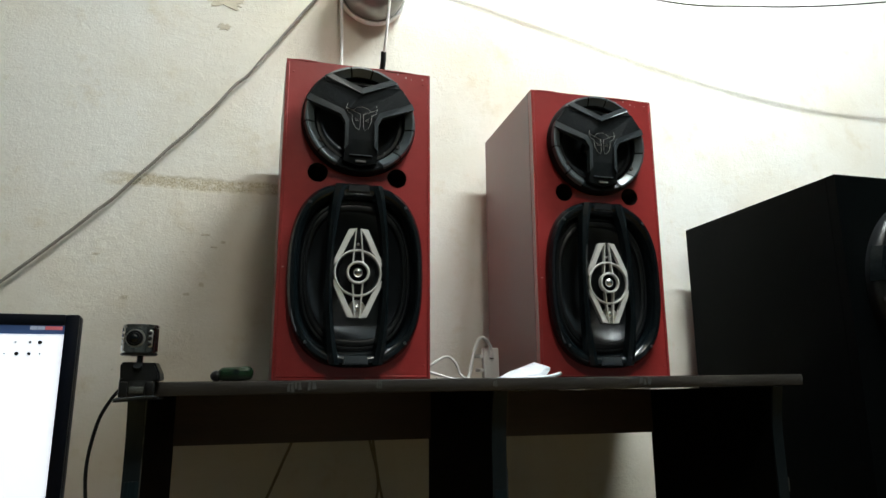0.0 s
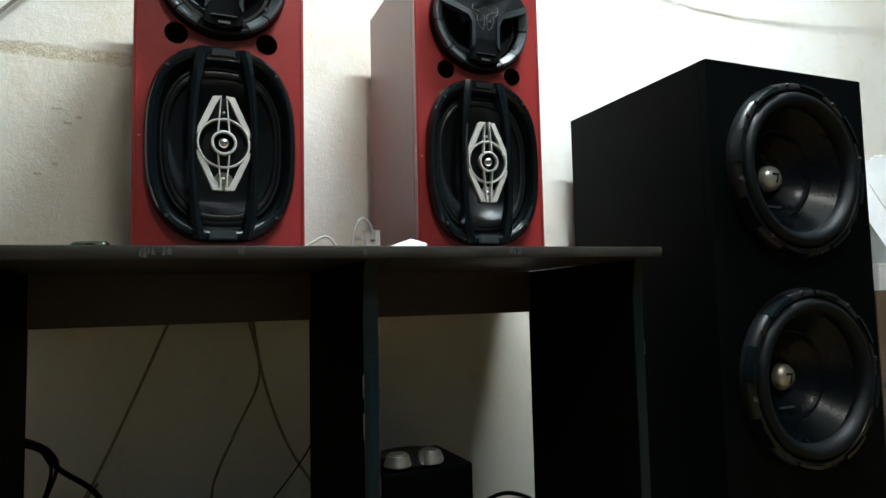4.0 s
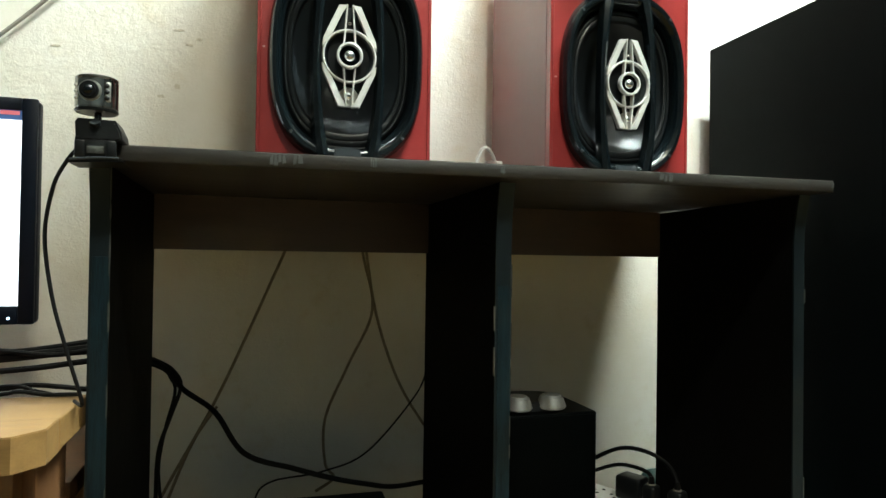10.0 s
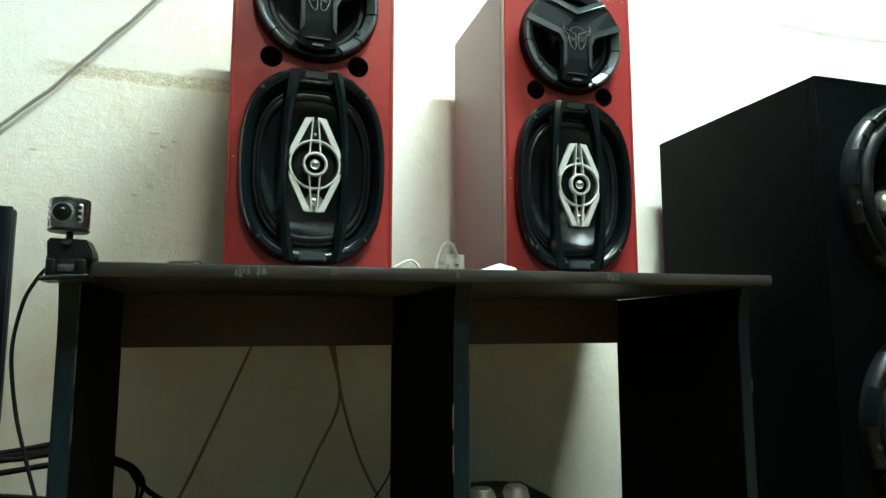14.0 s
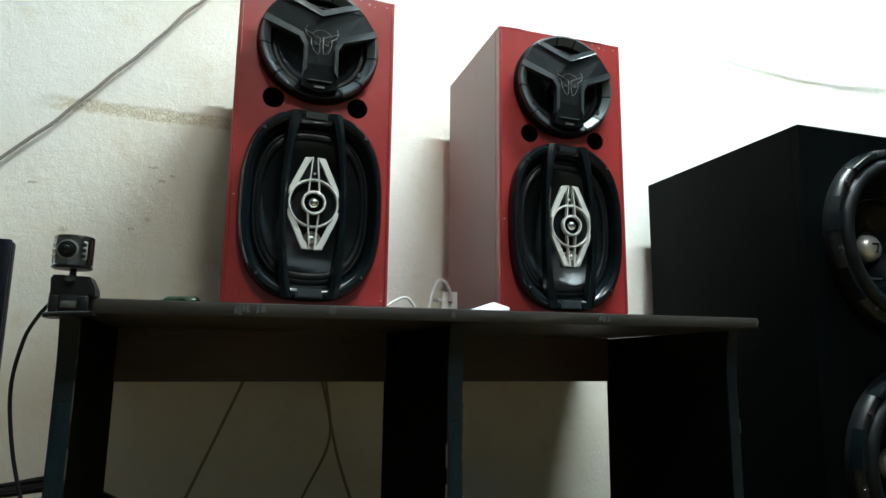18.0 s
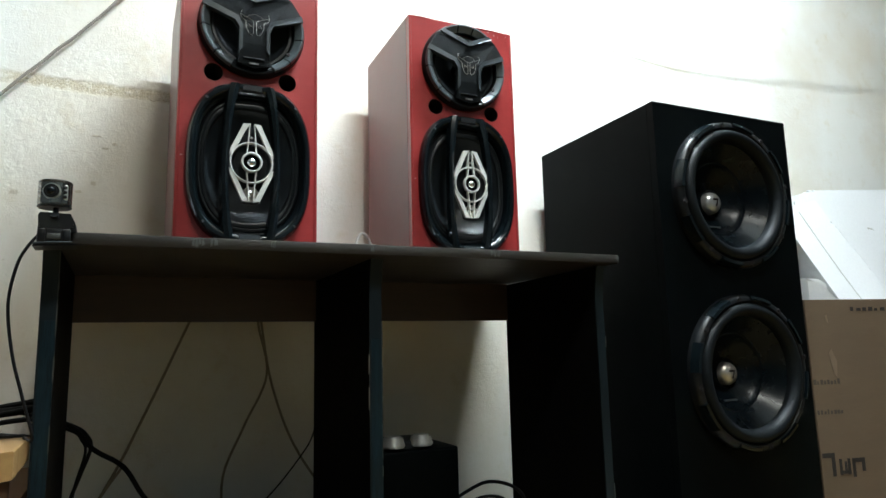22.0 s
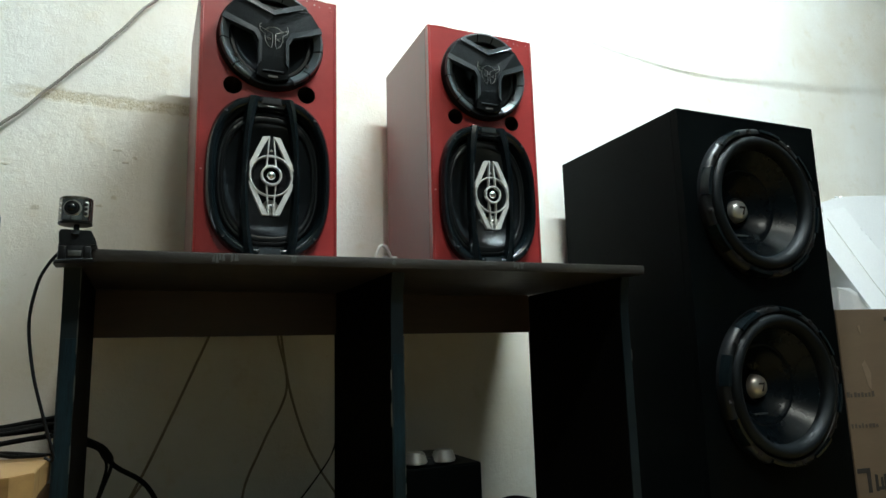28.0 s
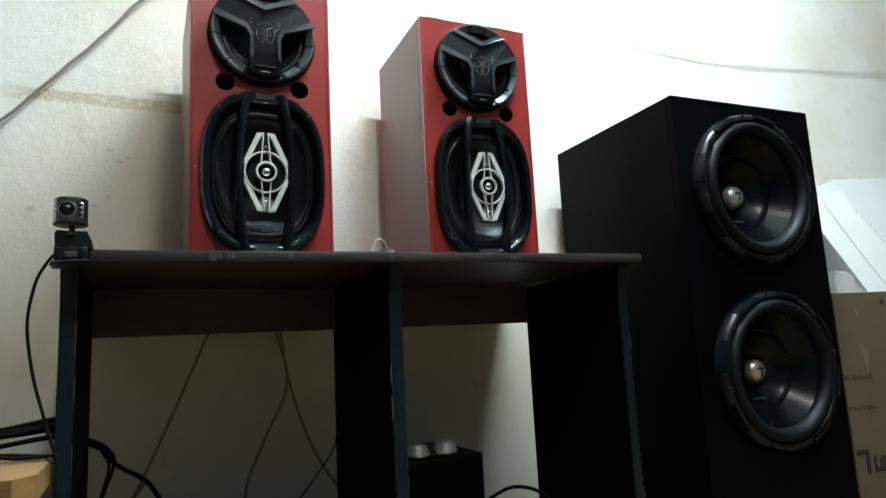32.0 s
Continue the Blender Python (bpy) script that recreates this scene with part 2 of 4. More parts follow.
INK = surface("dark_print", (0.016, 0.011, 0.009), None, 0.8)
FADED = surface("faded_print", (0.055, 0.038, 0.028), None, 0.8)
TORN = surface("torn_card", (0.175, 0.122, 0.08), (0.145, 0.098, 0.062), 0.85, scale=60)
FOAM = surface("white_polystyrene", (0.80, 0.805, 0.81), (0.73, 0.735, 0.74), 0.75, scale=120, bump=0.15, bump_scale=400)
# darker foam tone that paints the shade of grooves and dents
FOAMSHADE = surface("foam_painted_shade", (0.5, 0.49, 0.45), (0.42, 0.41, 0.37), 0.9, scale=60)
WHITE = surface("white_plastic", (0.84, 0.84, 0.82), (0.74, 0.73, 0.70), 0.35, scale=30)
OFFWHITE = surface("aged_white_plastic", (0.84, 0.82, 0.78), (0.76, 0.74, 0.69), 0.4, scale=20)
CABLE = surface("black_cable_sheath", (0.0045, 0.0045, 0.005), None, 0.5, spec=0.18)
GREYCABLE = surface("grey_cable_sheath", (0.284, 0.252, 0.212), (0.185, 0.168, 0.140), 0.55, scale=60)
OLDWIRE = surface("paint_spattered_wire", (0.34, 0.29, 0.20), (0.19, 0.155, 0.105), 0.8, scale=60)
WHITECABLE = surface("white_cable_sheath", (0.85, 0.85, 0.82), None, 0.4)
PAPER = surface("thin_white_polythene", (0.62, 0.63, 0.68), (0.52, 0.53, 0.58), 0.3, scale=30, bump=0.3, bump_scale=60)
BOTTLE = surface("green_glazed_plastic", (0.008, 0.030, 0.010), (0.004, 0.015, 0.006), 0.2, scale=40)
GREYGLASS = surface("grey_lamp_bowl", (0.30, 0.29, 0.26), (0.2, 0.19, 0.17), 0.18, scale=18, metal=0.4)
CLEAR = surface("scratched_clear_film", (0.11, 0.115, 0.11), (0.03, 0.033, 0.03), 0.16, scale=60, bump=0.4, bump_scale=80)
SCREEN = glow("lit_screen", (0.86, 0.92, 1.0), 1.1)
TITLEBAR = glow("lit_title_bar", (0.05, 0.10, 0.25), 0.35)
CLOSEBTN = glow("lit_red_button", (0.55, 0.14, 0.17), 0.5)
GREYBTN = glow("lit_grey_button", (0.35, 0.42, 0.55), 0.6)
ICON = surface("screen_icon", (0.03, 0.03, 0.04), None, 0.5)
LILAC = glow("lit_lilac_panel", (0.62, 0.58, 0.82), 0.7)
LED = glow("power_light", (0.5, 0.75, 1.0), 3.0)
DIFFUSER = glow("fill_diffuser", (1.0, 0.97, 0.86), 84.0)
TUBE = glow("fluorescent_tube", (0.90, 1.0, 1.01), 1210.0)


# ---------- building helpers ----------
def link(name, bm, mat, parent=None, label="", at=None, smooth=False):
    me = bpy.data.meshes.new(name)
    bmesh.ops.recalc_face_normals(bm, faces=bm.faces)
    bm.to_mesh(me)
    bm.free()
    if smooth:
        me.shade_smooth()
        me.set_sharp_from_angle(angle=radians(38))
    me.materials.append(mat)
    ob = new(name, me)
    ob.parent = parent
    if at is not None:
        ob.matrix_basis = at
    if label:
        ob["label"] = label
    return ob


def part(name, bm, material, parent, label="", at=None, smooth=True):
    return link(name, bm, material, parent, label, at, smooth)


def thing(name, label, category, at, group=""):
    ob = new(name)
    ob.matrix_basis = at
    return tagged(ob, label, category, group)


def bar(bm, x0, x1, y0, y1, z0, z1, bevel=0.0, seg=2, m=None):
    """A box between two corners, its edges rounded."""
    r = bmesh.ops.create_cube(bm, size=1)
    vs = r["verts"]
    bmesh.ops.scale(bm, vec=(x1 - x0, y1 - y0, z1 - z0), verts=vs)
    bmesh.ops.translate(bm, vec=((x0 + x1) / 2, (y0 + y1) / 2, (z0 + z1) / 2), verts=vs)
    if bevel:
        es = list({e for v in vs for e in v.link_edges})
        r = bmesh.ops.bevel(bm, geom=es, offset=bevel, segments=seg, affect="EDGES", profile=0.5)
        vs = list({v for f in r["faces"] for v in f.verts} | {v for v in vs if v.is_valid})
    if m is not None:
        bmesh.ops.transform(bm, matrix=m, verts=[v for v in vs if v.is_valid])
    return bm


def box(x0, x1, y0, y1, z0, z1, bevel=0.0, seg=2):
    return bar(bmesh.new(), x0, x1, y0, y1, z0, z1, bevel, seg)


def outline(a, b, n, seg):
    """Points (x, z) round a superellipse of half-axes a and b."""
    pts = []
    for k in range(seg):
        t = 2 * math.pi * k / seg
        c, s = math.cos(t), math.sin(t)
        pts.append((a * abs(c) ** (2 / n) * (1 if c >= 0 else -1), b * abs(s) ** (2 / n) * (1 if s >= 0 else -1)))
    return pts


def shell(profile, a=1.0, b=1.0, n=2.0, seg=64, closed=False, cap=False, bm=None):
    """Rings of a superellipse lofted along y: profile of (inset from the outline or radius factor, y)."""
    bm = bm or bmesh.new()
    rings = []
    for f, y in profile:
        rings.append([bm.verts.new((x * f, y, z * f)) for x, z in outline(a, b, n, seg)])
    pairs = list(zip(rings, rings[1:])) + ([(rings[-1], rings[0])] if closed else [])
    for r0, r1 in pairs:
        for k in range(seg):
            bm.faces.new((r0[k], r0[(k + 1) % seg], r1[(k + 1) % seg], r1[k]))
    if cap:
        bm.faces.new(rings[-1])
    return bm


def prism(pts, y0, y1, bevel=0.0, bm=None):
    """A flat shape in x and z, given by its corners, with thickness from y0 (front) to y1."""
    bm = bm or bmesh.new()
    fr = [bm.verts.new((x, y0, z)) for x, z in pts]
    bk = [bm.verts.new((x, y1, z)) for x, z in pts]
    top = bm.faces.new(fr)
    bm.faces.new(bk[::-1])
    for k in range(len(pts)):
        bm.faces.new((fr[k], fr[(k + 1) % len(pts)], bk[(k + 1) % len(pts)], bk[k]))
    if bevel:
        bmesh.ops.bevel(bm, geom=list(top.edges), offset=bevel, segments=2, affect="EDGES")
    return bm


def holed_panel(x0, x1, z0, z1, holes, y0, y1):
    """A board with openings cut right through it."""
    bm = bmesh.new()

    def loop(pts, y):
        vs = [bm.verts.new((x, y, z)) for x, z in pts]
        return vs, [bm.edges.new((vs[k], vs[(k + 1) % len(vs)])) for k in range(len(vs))]

    rim = [(x0, z0), (x1, z0), (x1, z1), (x0, z1)]
    sides = []
    for y in (y0, y1):
        edges, loops = [], []
        for pts in (rim, *holes):
            vs, es = loop(pts, y)
            loops.append(vs)
            edges += es
        bmesh.ops.triangle_fill(bm, edges=edges, use_beauty=True)
        sides.append(loops)
    for f, b in zip(*sides):
        for k in range(len(f)):
            bm.faces.new((f[k], f[(k + 1) % len(f)], b[(k + 1) % len(f)], b[k]))
    return bm


def rod(points, radius, sides=8, bm=None, smooth=8):
    """A round cable along a smooth curve through a few points."""
    bm = bm or bmesh.new()
    P = [Vector(p) for p in points]
    path = []
    for k in range(len(P) - 1):
        p0, p1, p2, p3 = P[max(k - 1, 0)], P[k], P[k + 1], P[min(k + 2, len(P) - 1)]
        for j in range(smooth):
            t = j / smooth
            path.append(0.5 * (2 * p1 + (p2 - p0) * t + (2 * p0 - 5 * p1 + 4 * p2 - p3) * t * t + (3 * p1 - p0 - 3 * p2 + p3) * t ** 3))
    path.append(P[-1])
    rings, up = [], Vector((0.13, 0.31, 0.94)).normalized()
    for k, p in enumerate(path):
        d = (path[min(k + 1, len(path) - 1)] - path[max(k - 1, 0)]).normalized()
        s = d.cross(up)
        if s.length < 0.1:
            s = d.cross(Vector((1, 0, 0)))
        s.normalize()
        u = s.cross(d)
        rings.append([bm.verts.new(p + radius * (math.cos(a) * s + math.sin(a) * u)) for a in (2 * math.pi * j / sides for j in range(sides))])
    for r0, r1 in zip(rings, rings[1:]):
        for k in range(sides):
            bm.faces.new((r0[k], r0[(k + 1) % sides], r1[(k + 1) % sides], r1[k]))
    bm.faces.new(rings[0][::-1]), bm.faces.new(rings[-1])
    return bm


def ball(r, m=None, sx=1, sy=1, sz=1, u=16, v=10, bm=None):
    bm = bm or bmesh.new()
    vs = bmesh.ops.create_uvsphere(bm, u_segments=u, v_segments=v, radius=r)["verts"]
    bmesh.ops.scale(bm, vec=(sx, sy, sz), verts=vs)
    if m is not None:
        bmesh.ops.transform(bm, matrix=m, verts=vs)
    return bm


def drum(r0, r1, h, seg=24, bevel=0.0, m=None):
    """A round piece standing on z = 0."""
    bm = bmesh.new()
    bmesh.ops.create_cone(bm, cap_ends=True, segments=seg, radius1=r0, radius2=r1, depth=h, matrix=Matrix.Translation((0, 0, h / 2)))
    if bevel:
        es = [e for e in bm.edges if len(e.link_faces) == 2 and e.calc_face_angle(0) > 0.8]
        bmesh.ops.bevel(bm, geom=es, offset=bevel, segments=2, affect="EDGES")
    if m is not None:
        bmesh.ops.transform(bm, matrix=m, verts=bm.verts)
    return bm


# ---------- the room ----------
WALL_Y = 0.50
ROOM = (-1.9, 3.6, -3.4, 2.85)   # west, east, south, ceiling height


def setting(name, bm, mat, label):
    return tagged(link(name, bm, mat), label, "wall" if "wall" in name else name, kind="structure")


north = setting("wall_north", box(ROOM[0] - 0.15, ROOM[1] + 0.15, WALL_Y, WALL_Y + 0.2, 0, ROOM[3]), PLASTER, "rough whitewashed plaster wall with stains and scraped paint")
# unseen walls that close the room, darkened to hold back bounced light
setting("wall_east", box(ROOM[1], ROOM[1] + 0.15, ROOM[2], WALL_Y, 0, ROOM[3]), DIMWALL, "unseen plain side wall, dark green to cut bounced light")
setting("wall_west", box(ROOM[0] - 0.15, ROOM[0], ROOM[2], WALL_Y, 0, ROOM[3]), DIMWALL, "unseen plain side wall, dark green to cut bounced light")
setting("wall_south", box(ROOM[0] - 0.15, ROOM[1] + 0.15, ROOM[2] - 0.15, ROOM[2], 0, ROOM[3]), DIMWALL, "unseen plain wall behind the viewer, dark green to cut bounced light")
setting("floor", box(ROOM[0] - 0.15, ROOM[1] + 0.15, ROOM[2] - 0.15, WALL_Y + 0.2, -0.12, 0), FLOOR, "unseen brown floor, toned for warm bounce under the desk")
setting("ceiling", box(ROOM[0] - 0.15, ROOM[1] + 0.15, ROOM[2] - 0.15, WALL_Y + 0.2, ROOM[3], ROOM[3] + 0.12), CEILING, "plain pale ceiling")

# fluorescent batten, high in front of the wall, that lights it
LAMP_AT = (1.04, -0.19, 2.60)
lamp = thing("batten_light", "lit long white fluorescent batten hung from the ceiling", "lamp", pose(*LAMP_AT))
part("tube", drum(0.0115, 0.0115, 0.76, 16, m=pose(-0.38, 0, 0, 0, 90, 0)), TUBE, lamp, "glowing white tube")
part("batten", box(-0.41, 0.41, -0.02, 0.02, 0.03, 0.06, 0.004), WHITE, lamp)
for sx in (-1, 1):
    part("end_cap", box(sx * 0.391 - 0.011, sx * 0.391 + 0.011, -0.016, 0.016, -0.018, 0.031, 0.004), WHITE, lamp)
    part("hanger_rod", drum(0.004, 0.004, ROOM[3] - LAMP_AT[2] - 0.059, 8, m=pose(sx * 0.28, 0, 0.06)), GREYCABLE, lamp)

# added unseen fill light over the space in front of the desk
fill_lamp = thing("fill_light", "added round white fill light on the ceiling, out of view", "lamp", pose(0.42, -1.6, ROOM[3]))
part("base", drum(0.19, 0.19, 0.03, 48, 0.004, m=pose(0, 0, -0.03)), WHITE, fill_lamp)
part("diffuser", shell([(0.18, 0.0), (0.178, 0.02), (0.15, 0.045), (0.08, 0.06), (0.0005, 0.065)], 1, 1, 2, 48), DIFFUSER, fill_lamp, "glowing white diffuser", at=pose(0, 0, -0.028, -90))


# ---------- the desk ----------
DESK_Z = 0.75


def desk_panel(name, x0, x1, back, toe, parent, blue_top=0.61, scuffed=0.6, lift=0.0):
    """An upright side board whose front edge sweeps forward to meet the top."""
    bm = bmesh.new()
    prof = [(0.04, 0.0), (0.04, 0.66)]
    for k in range(1, 7):
        a = k / 6
        prof.append((0.04 - 0.010 * a * a, 0.66 + (0.0735 + lift) * a))
    prof += [(back, 0.7335), (back, 0.0)]
    vs0 = [bm.verts.new((x0, y, z)) for y, z in prof]
    vs1 = [bm.verts.new((x1, y, z)) for y, z in prof]
    bm.faces.new(vs0), bm.faces.new(vs1[::-1])
    for k in range(len(prof)):
        bm.faces.new((vs0[k], vs0[(k + 1) % len(prof)], vs1[(k + 1) % len(prof)], vs1[k]))
    xm = (x0 + x1) / 2
    turn = Matrix.Translation((xm, 0.04, 0)) @ pose(0, 0, 0, 0, 0, toe) @ Matrix.Translation((-xm, -0.04, 0))
    bmesh.ops.transform(bm, matrix=turn, verts=bm.verts)
    ob = part(name, bm, BOARD, parent, "dark board with blue-black edging", smooth=False)
    # edging strip along the front edge, a little proud of it
    eb = bmesh.new()
    fr = prof[:8]
    a = [eb.verts.new((x0 - 0.0006, y - 0.0016, z)) for y, z in fr]
    b = [eb.verts.new((x1 + 0.0006, y - 0.0016, z)) for y, z in fr]
    c = [eb.verts.new((x0 - 0.0006, y + 0.0015, z)) for y, z in fr]
    d = [eb.verts.new((x1 + 0.0006, y + 0.0015, z)) for y, z in fr]
    for k in range(7):
        for p, q in ((a, b), (c, a), (b, d)):
            eb.faces.new((p[k], q[k], q[k + 1], p[k + 1]))
    bmesh.ops.transform(eb, matrix=turn, verts=eb.verts)
    part("edging", eb, EDGEBAND, ob, "scuffed blue-black edging strip", smooth=False)
    # lower length of newer blue edging, and pale scuffs where it has lifted
    lb = box(x0 + 0.002, x1 + 0.0008, 0.0374, 0.0386, 0.004, blue_top, 0.0004, 1)
    bmesh.ops.transform(lb, matrix=turn, verts=lb.verts)
    part("edging", lb, BLUETAPE, ob, "blue edging strip with pale scuffs", smooth=False)
    rng = random.Random(int(1000 * x1) + 7)
    z = 0.2
    while z < 0.70:
        dz = rng.uniform(0.008, 0.05)
        if rng.random() < scuffed:
            sc = box(x1 - 0.0002, x1 + rng.uniform(0.0010, 0.0016), 0.0368, 0.0378 + rng.uniform(0, 0.0012), z, z + dz, 0.0002, 1)
            bmesh.ops.transform(sc, matrix=turn, verts=sc.verts)
            part("scuff", sc, SCUFF, ob, smooth=False)
        z += dz + rng.uniform(0.004, 0.03)
    return ob, turn


desk = thing("computer_desk", "dark brown laminate computer desk with worn edges against the wall", "desk", pose(0, 0, 0))
bm = prism([(-0.031, 0.002), (0.90, 0.002), (0.90, 0.480), (-0.031, 0.480)], 0.734, DESK_Z)
bmesh.ops.transform(bm, matrix=Matrix(((1, 0, 0, 0), (0, 0, 1, 0), (0, 1, 0, 0), (0, 0, 0, 1))), verts=bm.verts)
bmesh.ops.bevel(bm, geom=bm.edges[:], offset=0.0015, segments=2, affect="EDGES")
def warp(bm):
    """The old top has warped: its front edge rises towards the outer end."""
    for v in bm.verts:
        v.co.z += 0.0082 * max(0.0, v.co.x) / 0.9 * max(0.0, 1 - v.co.y / 0.40)
    return bm


top = part("desktop", warp(bm), LAMINATE, desk, smooth=False)
part("edging", warp(box(-0.0315, 0.9005, -0.001, 0.0025, 0.7345, DESK_Z - 0.0006, 0.001)), TOPEDGE, top, "worn grey front edging")
rng = random.Random(3)
for x, w, n in ((0.146, 0.017, 4), (0.170, 0.010, 2), (0.2525, 0.007, 3), (0.8965, 0.0047, 2), (0.405, 0.006, 2), (0.62, 0.02, 3)):
    for k in range(n):
        q = x + w * k / n
        z0 = rng.uniform(0.7362, 0.7405)
        part("worn_patch", warp(prism([(q, z0), (q + w / n * rng.uniform(0.6, 1.1), z0 + rng.uniform(-0.001, 0.002)), (q + w / n * rng.uniform(0.5, 1.0), rng.uniform(0.7450, 0.7492)), (q + w / n * 0.1, rng.uniform(0.7440, 0.7492))], -0.0017, 0.0)), SCUFF, top, "pale worn patch on the edging", smooth=False)
desk_panel("side_panel", -0.029, -0.011, 0.365, 0.0, desk, 0.64, 0.7)
div, div_turn = desk_panel("divider", 0.417, 0.436, 0.365, 0.0, desk, lift=0.0028)
desk_panel("side_panel", 0.873, 0.890, 0.359, 0.0, desk, 0.10, 0.25, lift=0.0062)
part("modesty_panel", prism([(-0.0108, 0.651), (0.8728, 0.651), (0.8728, 0.7352), (0.735, 0.7348), (0.733, 0.7332), (0.672, 0.7330), (0.67, 0.7345), (-0.0108, 0.7345)], 0.352, 0.366), MODESTY, desk, "brown laminate back rail under the top")
part("shelf", box(-0.0108, 0.4168, 0.06, 0.364, 0.170, 0.186, 0.001), LAMINATE, desk)
part("shelf", box(0.4362, 0.8728, 0.045, 0.364, 0.170, 0.186, 0.001), LAMINATE, desk)
for z0, z1 in ((0.555, 0.585), (0.50, 0.535)):
    part("chip_mark", box(0.4150, 0.4172, 0.0385, 0.0425, z0, z1, 0.0003, 1), WORN, div, "broken pale board edge")


# ---------- red loudspeakers ----------
def oval_driver(parent):
    """Oval coaxial driver behind a two-bar grille with a silver centre piece; its front is at y = 0."""
    a, b, n = 0.1045, 0.1435, 2.7
    d = part("oval_driver", shell([(0.97, 0.004), (1.0, 0.001), (1.0, -0.007), (0.988, -0.0135), (0.955, -0.0185), (0.915, -0.0190), (0.885, -0.0165), (0.84, -0.0055), (0.825, 0.0), (0.82, 0.008)], a, b, n, 96), GLOSS, parent, "black oval coaxial driver with silver centre")
    part("surround", shell([(0.83, 0.004), (0.815, 0.0005), (0.80, -0.0005), (0.782, 0.0), (0.776, 0.002), (0.768, 0.0), (0.745, -0.001), (0.715, 0.0005), (0.703, 0.004), (0.695, 0.006)], a, b, 2.55, 96), RUBBER, d)
    part("cone", shell([(0.70, 0.005), (0.6, 0.018), (0.45, 0.034), (0.3, 0.046), (0.22, 0.05), (0.0005, 0.05)], a, b, 2.4, 96), CONE, d)
    for sx in (-1, 1):
        bm = bmesh.new()
        rows = []
        for k in range(25):
            t = -1 + 2 * k / 24
            z = 0.139 * t
            w = 0.0066 + 0.0054 * t * t
            xc = sx * (0.0300 - 0.0018 * t + 0.0130 * (1 - t * t) ** 0.8)
            y = -0.017 - 0.004 * (1 - t ** 4)
            rows.append([bm.verts.new(v) for v in ((xc - w, y + 0.010, z), (xc - w * 0.62, y - 0.002, z), (xc + w * 0.1, y - 0.0045, z), (xc + w * 0.7, y - 0.001, z), (xc + w, y + 0.010, z))])
        for r0, r1 in zip(rows, rows[1:]):
            for k in range(4):
                bm.faces.new((r0[k], r0[k + 1], r1[k + 1], r1[k]))
        part("grille_bar", bm, GLOSS, d)
    for sz, y, hgt in ((1, -0.019, 0.013), (-1, -0.021, 0.014)):
        zc = sz * 0.1325
        part("end_clip", prism([(-0.019, zc - hgt / 2), (0.019, zc - hgt / 2), (0.017, zc + hgt / 2), (-0.017, zc + hgt / 2)], y, y + 0.012, 0.002), RIDGE if sz < 0 else PLASTIC, d, smooth=False)
    for sx in (-1, 1):
        for sz in (-1, 1):
            part("screw", drum(0.0028, 0.0022, 0.002, 10, m=pose(sx * 0.0745, -0.0180, sz * 0.1065, 90)), RIDGE, d)
    SM = Matrix.Translation((0, -0.009, -0.0015)) @ Matrix.Diagonal((0.95, 1, 0.95, 1))
    mid = part("midrange", shell([(0.0365, -0.010), (0.033, -0.003), (0.024, 0.004), (0.012, 0.007), (0.0003, 0.007)], 1, 1, 2, 40), CONE, d, at=SM)
    part("bridge", prism([(-0.012, -0.072), (0.012, -0.072), (0.022, -0.035), (0.03, 0.0), (0.022, 0.035), (0.012, 0.072), (-0.012, 0.072), (-0.022, 0.035), (-0.03, 0), (-0.022, -0.035)], -0.004, 0.004), MATT, d, smooth=False, at=SM)
    part("trim_ring", shell([(0.0385, -0.009), (0.0385, -0.014), (0.0375, -0.0155), (0.036, -0.0155), (0.035, -0.014), (0.035, -0.009)], 1, 1, 2, 48), SILVER, mid)
    part("trim_ring", shell([(0.0185, -0.011), (0.0185, -0.0185), (0.0175, -0.0195), (0.0155, -0.0195), (0.0148, -0.018), (0.0148, -0.011)], 1, 1, 2, 40), SILVER, mid)
    part("tweeter_dome", ball(0.0085, pose(0, -0.013, 0), 1, 0.8, 1), CHROME, mid)
    part("tweeter_cup", shell([(0.0145, -0.014), (0.010, -0.008), (0.0003, -0.007)], 1, 1, 2, 32), GLOSS, mid)
    for sx in (-1, 1):
        for sz in (-1, 1):
            bm = prism([(sx * 0.0038, sz * 0.0725), (sx * 0.0155, sz * 0.0715), (sx * 0.0372, sz * 0.0230), (sx * 0.0388, sz * 0.0115), (sx * 0.0352, sz * 0.0140), (sx * 0.0305, sz * 0.0245), (sx * 0.0240, sz * 0.0310), (sx * 0.0128, sz * 0.0560), (sx * 0.0090, sz * 0.0645), (sx * 0.0052, sz * 0.0685)], -0.0145, -0.007, 0.0008)
            part("silver_wing", bm, SILVER, d, smooth=False, at=SM)
            bm = prism([(sx * 0.0030, sz * 0.0725), (sx * 0.0046, sz * 0.0725), (sx * 0.0092, sz * 0.0170), (sx * 0.0070, sz * 0.0170)], -0.0155, -0.008)
            part("silver_rib", bm, SILVER, d, smooth=False, at=SM)
    part("small_tweeter", ball(0.006, pose(0, -0.019, -0.0545), 1, 0.7, 1), CHROME, d)
    part("small_tweeter_cup", shell([(0.0142, -0.0085), (0.0134, -0.0112), (0.0122, -0.0090), (0.008, -0.006), (0.0003, -0.006)], 1, 1, 2, 28, bm=None), ALU, d, at=SM @ pose(0, 0, -0.0575))
    part("stud", ball(0.0026, pose(0, -0.020, 0.043), 1, 1, 1, 10, 6), CHROME, d)
    return d


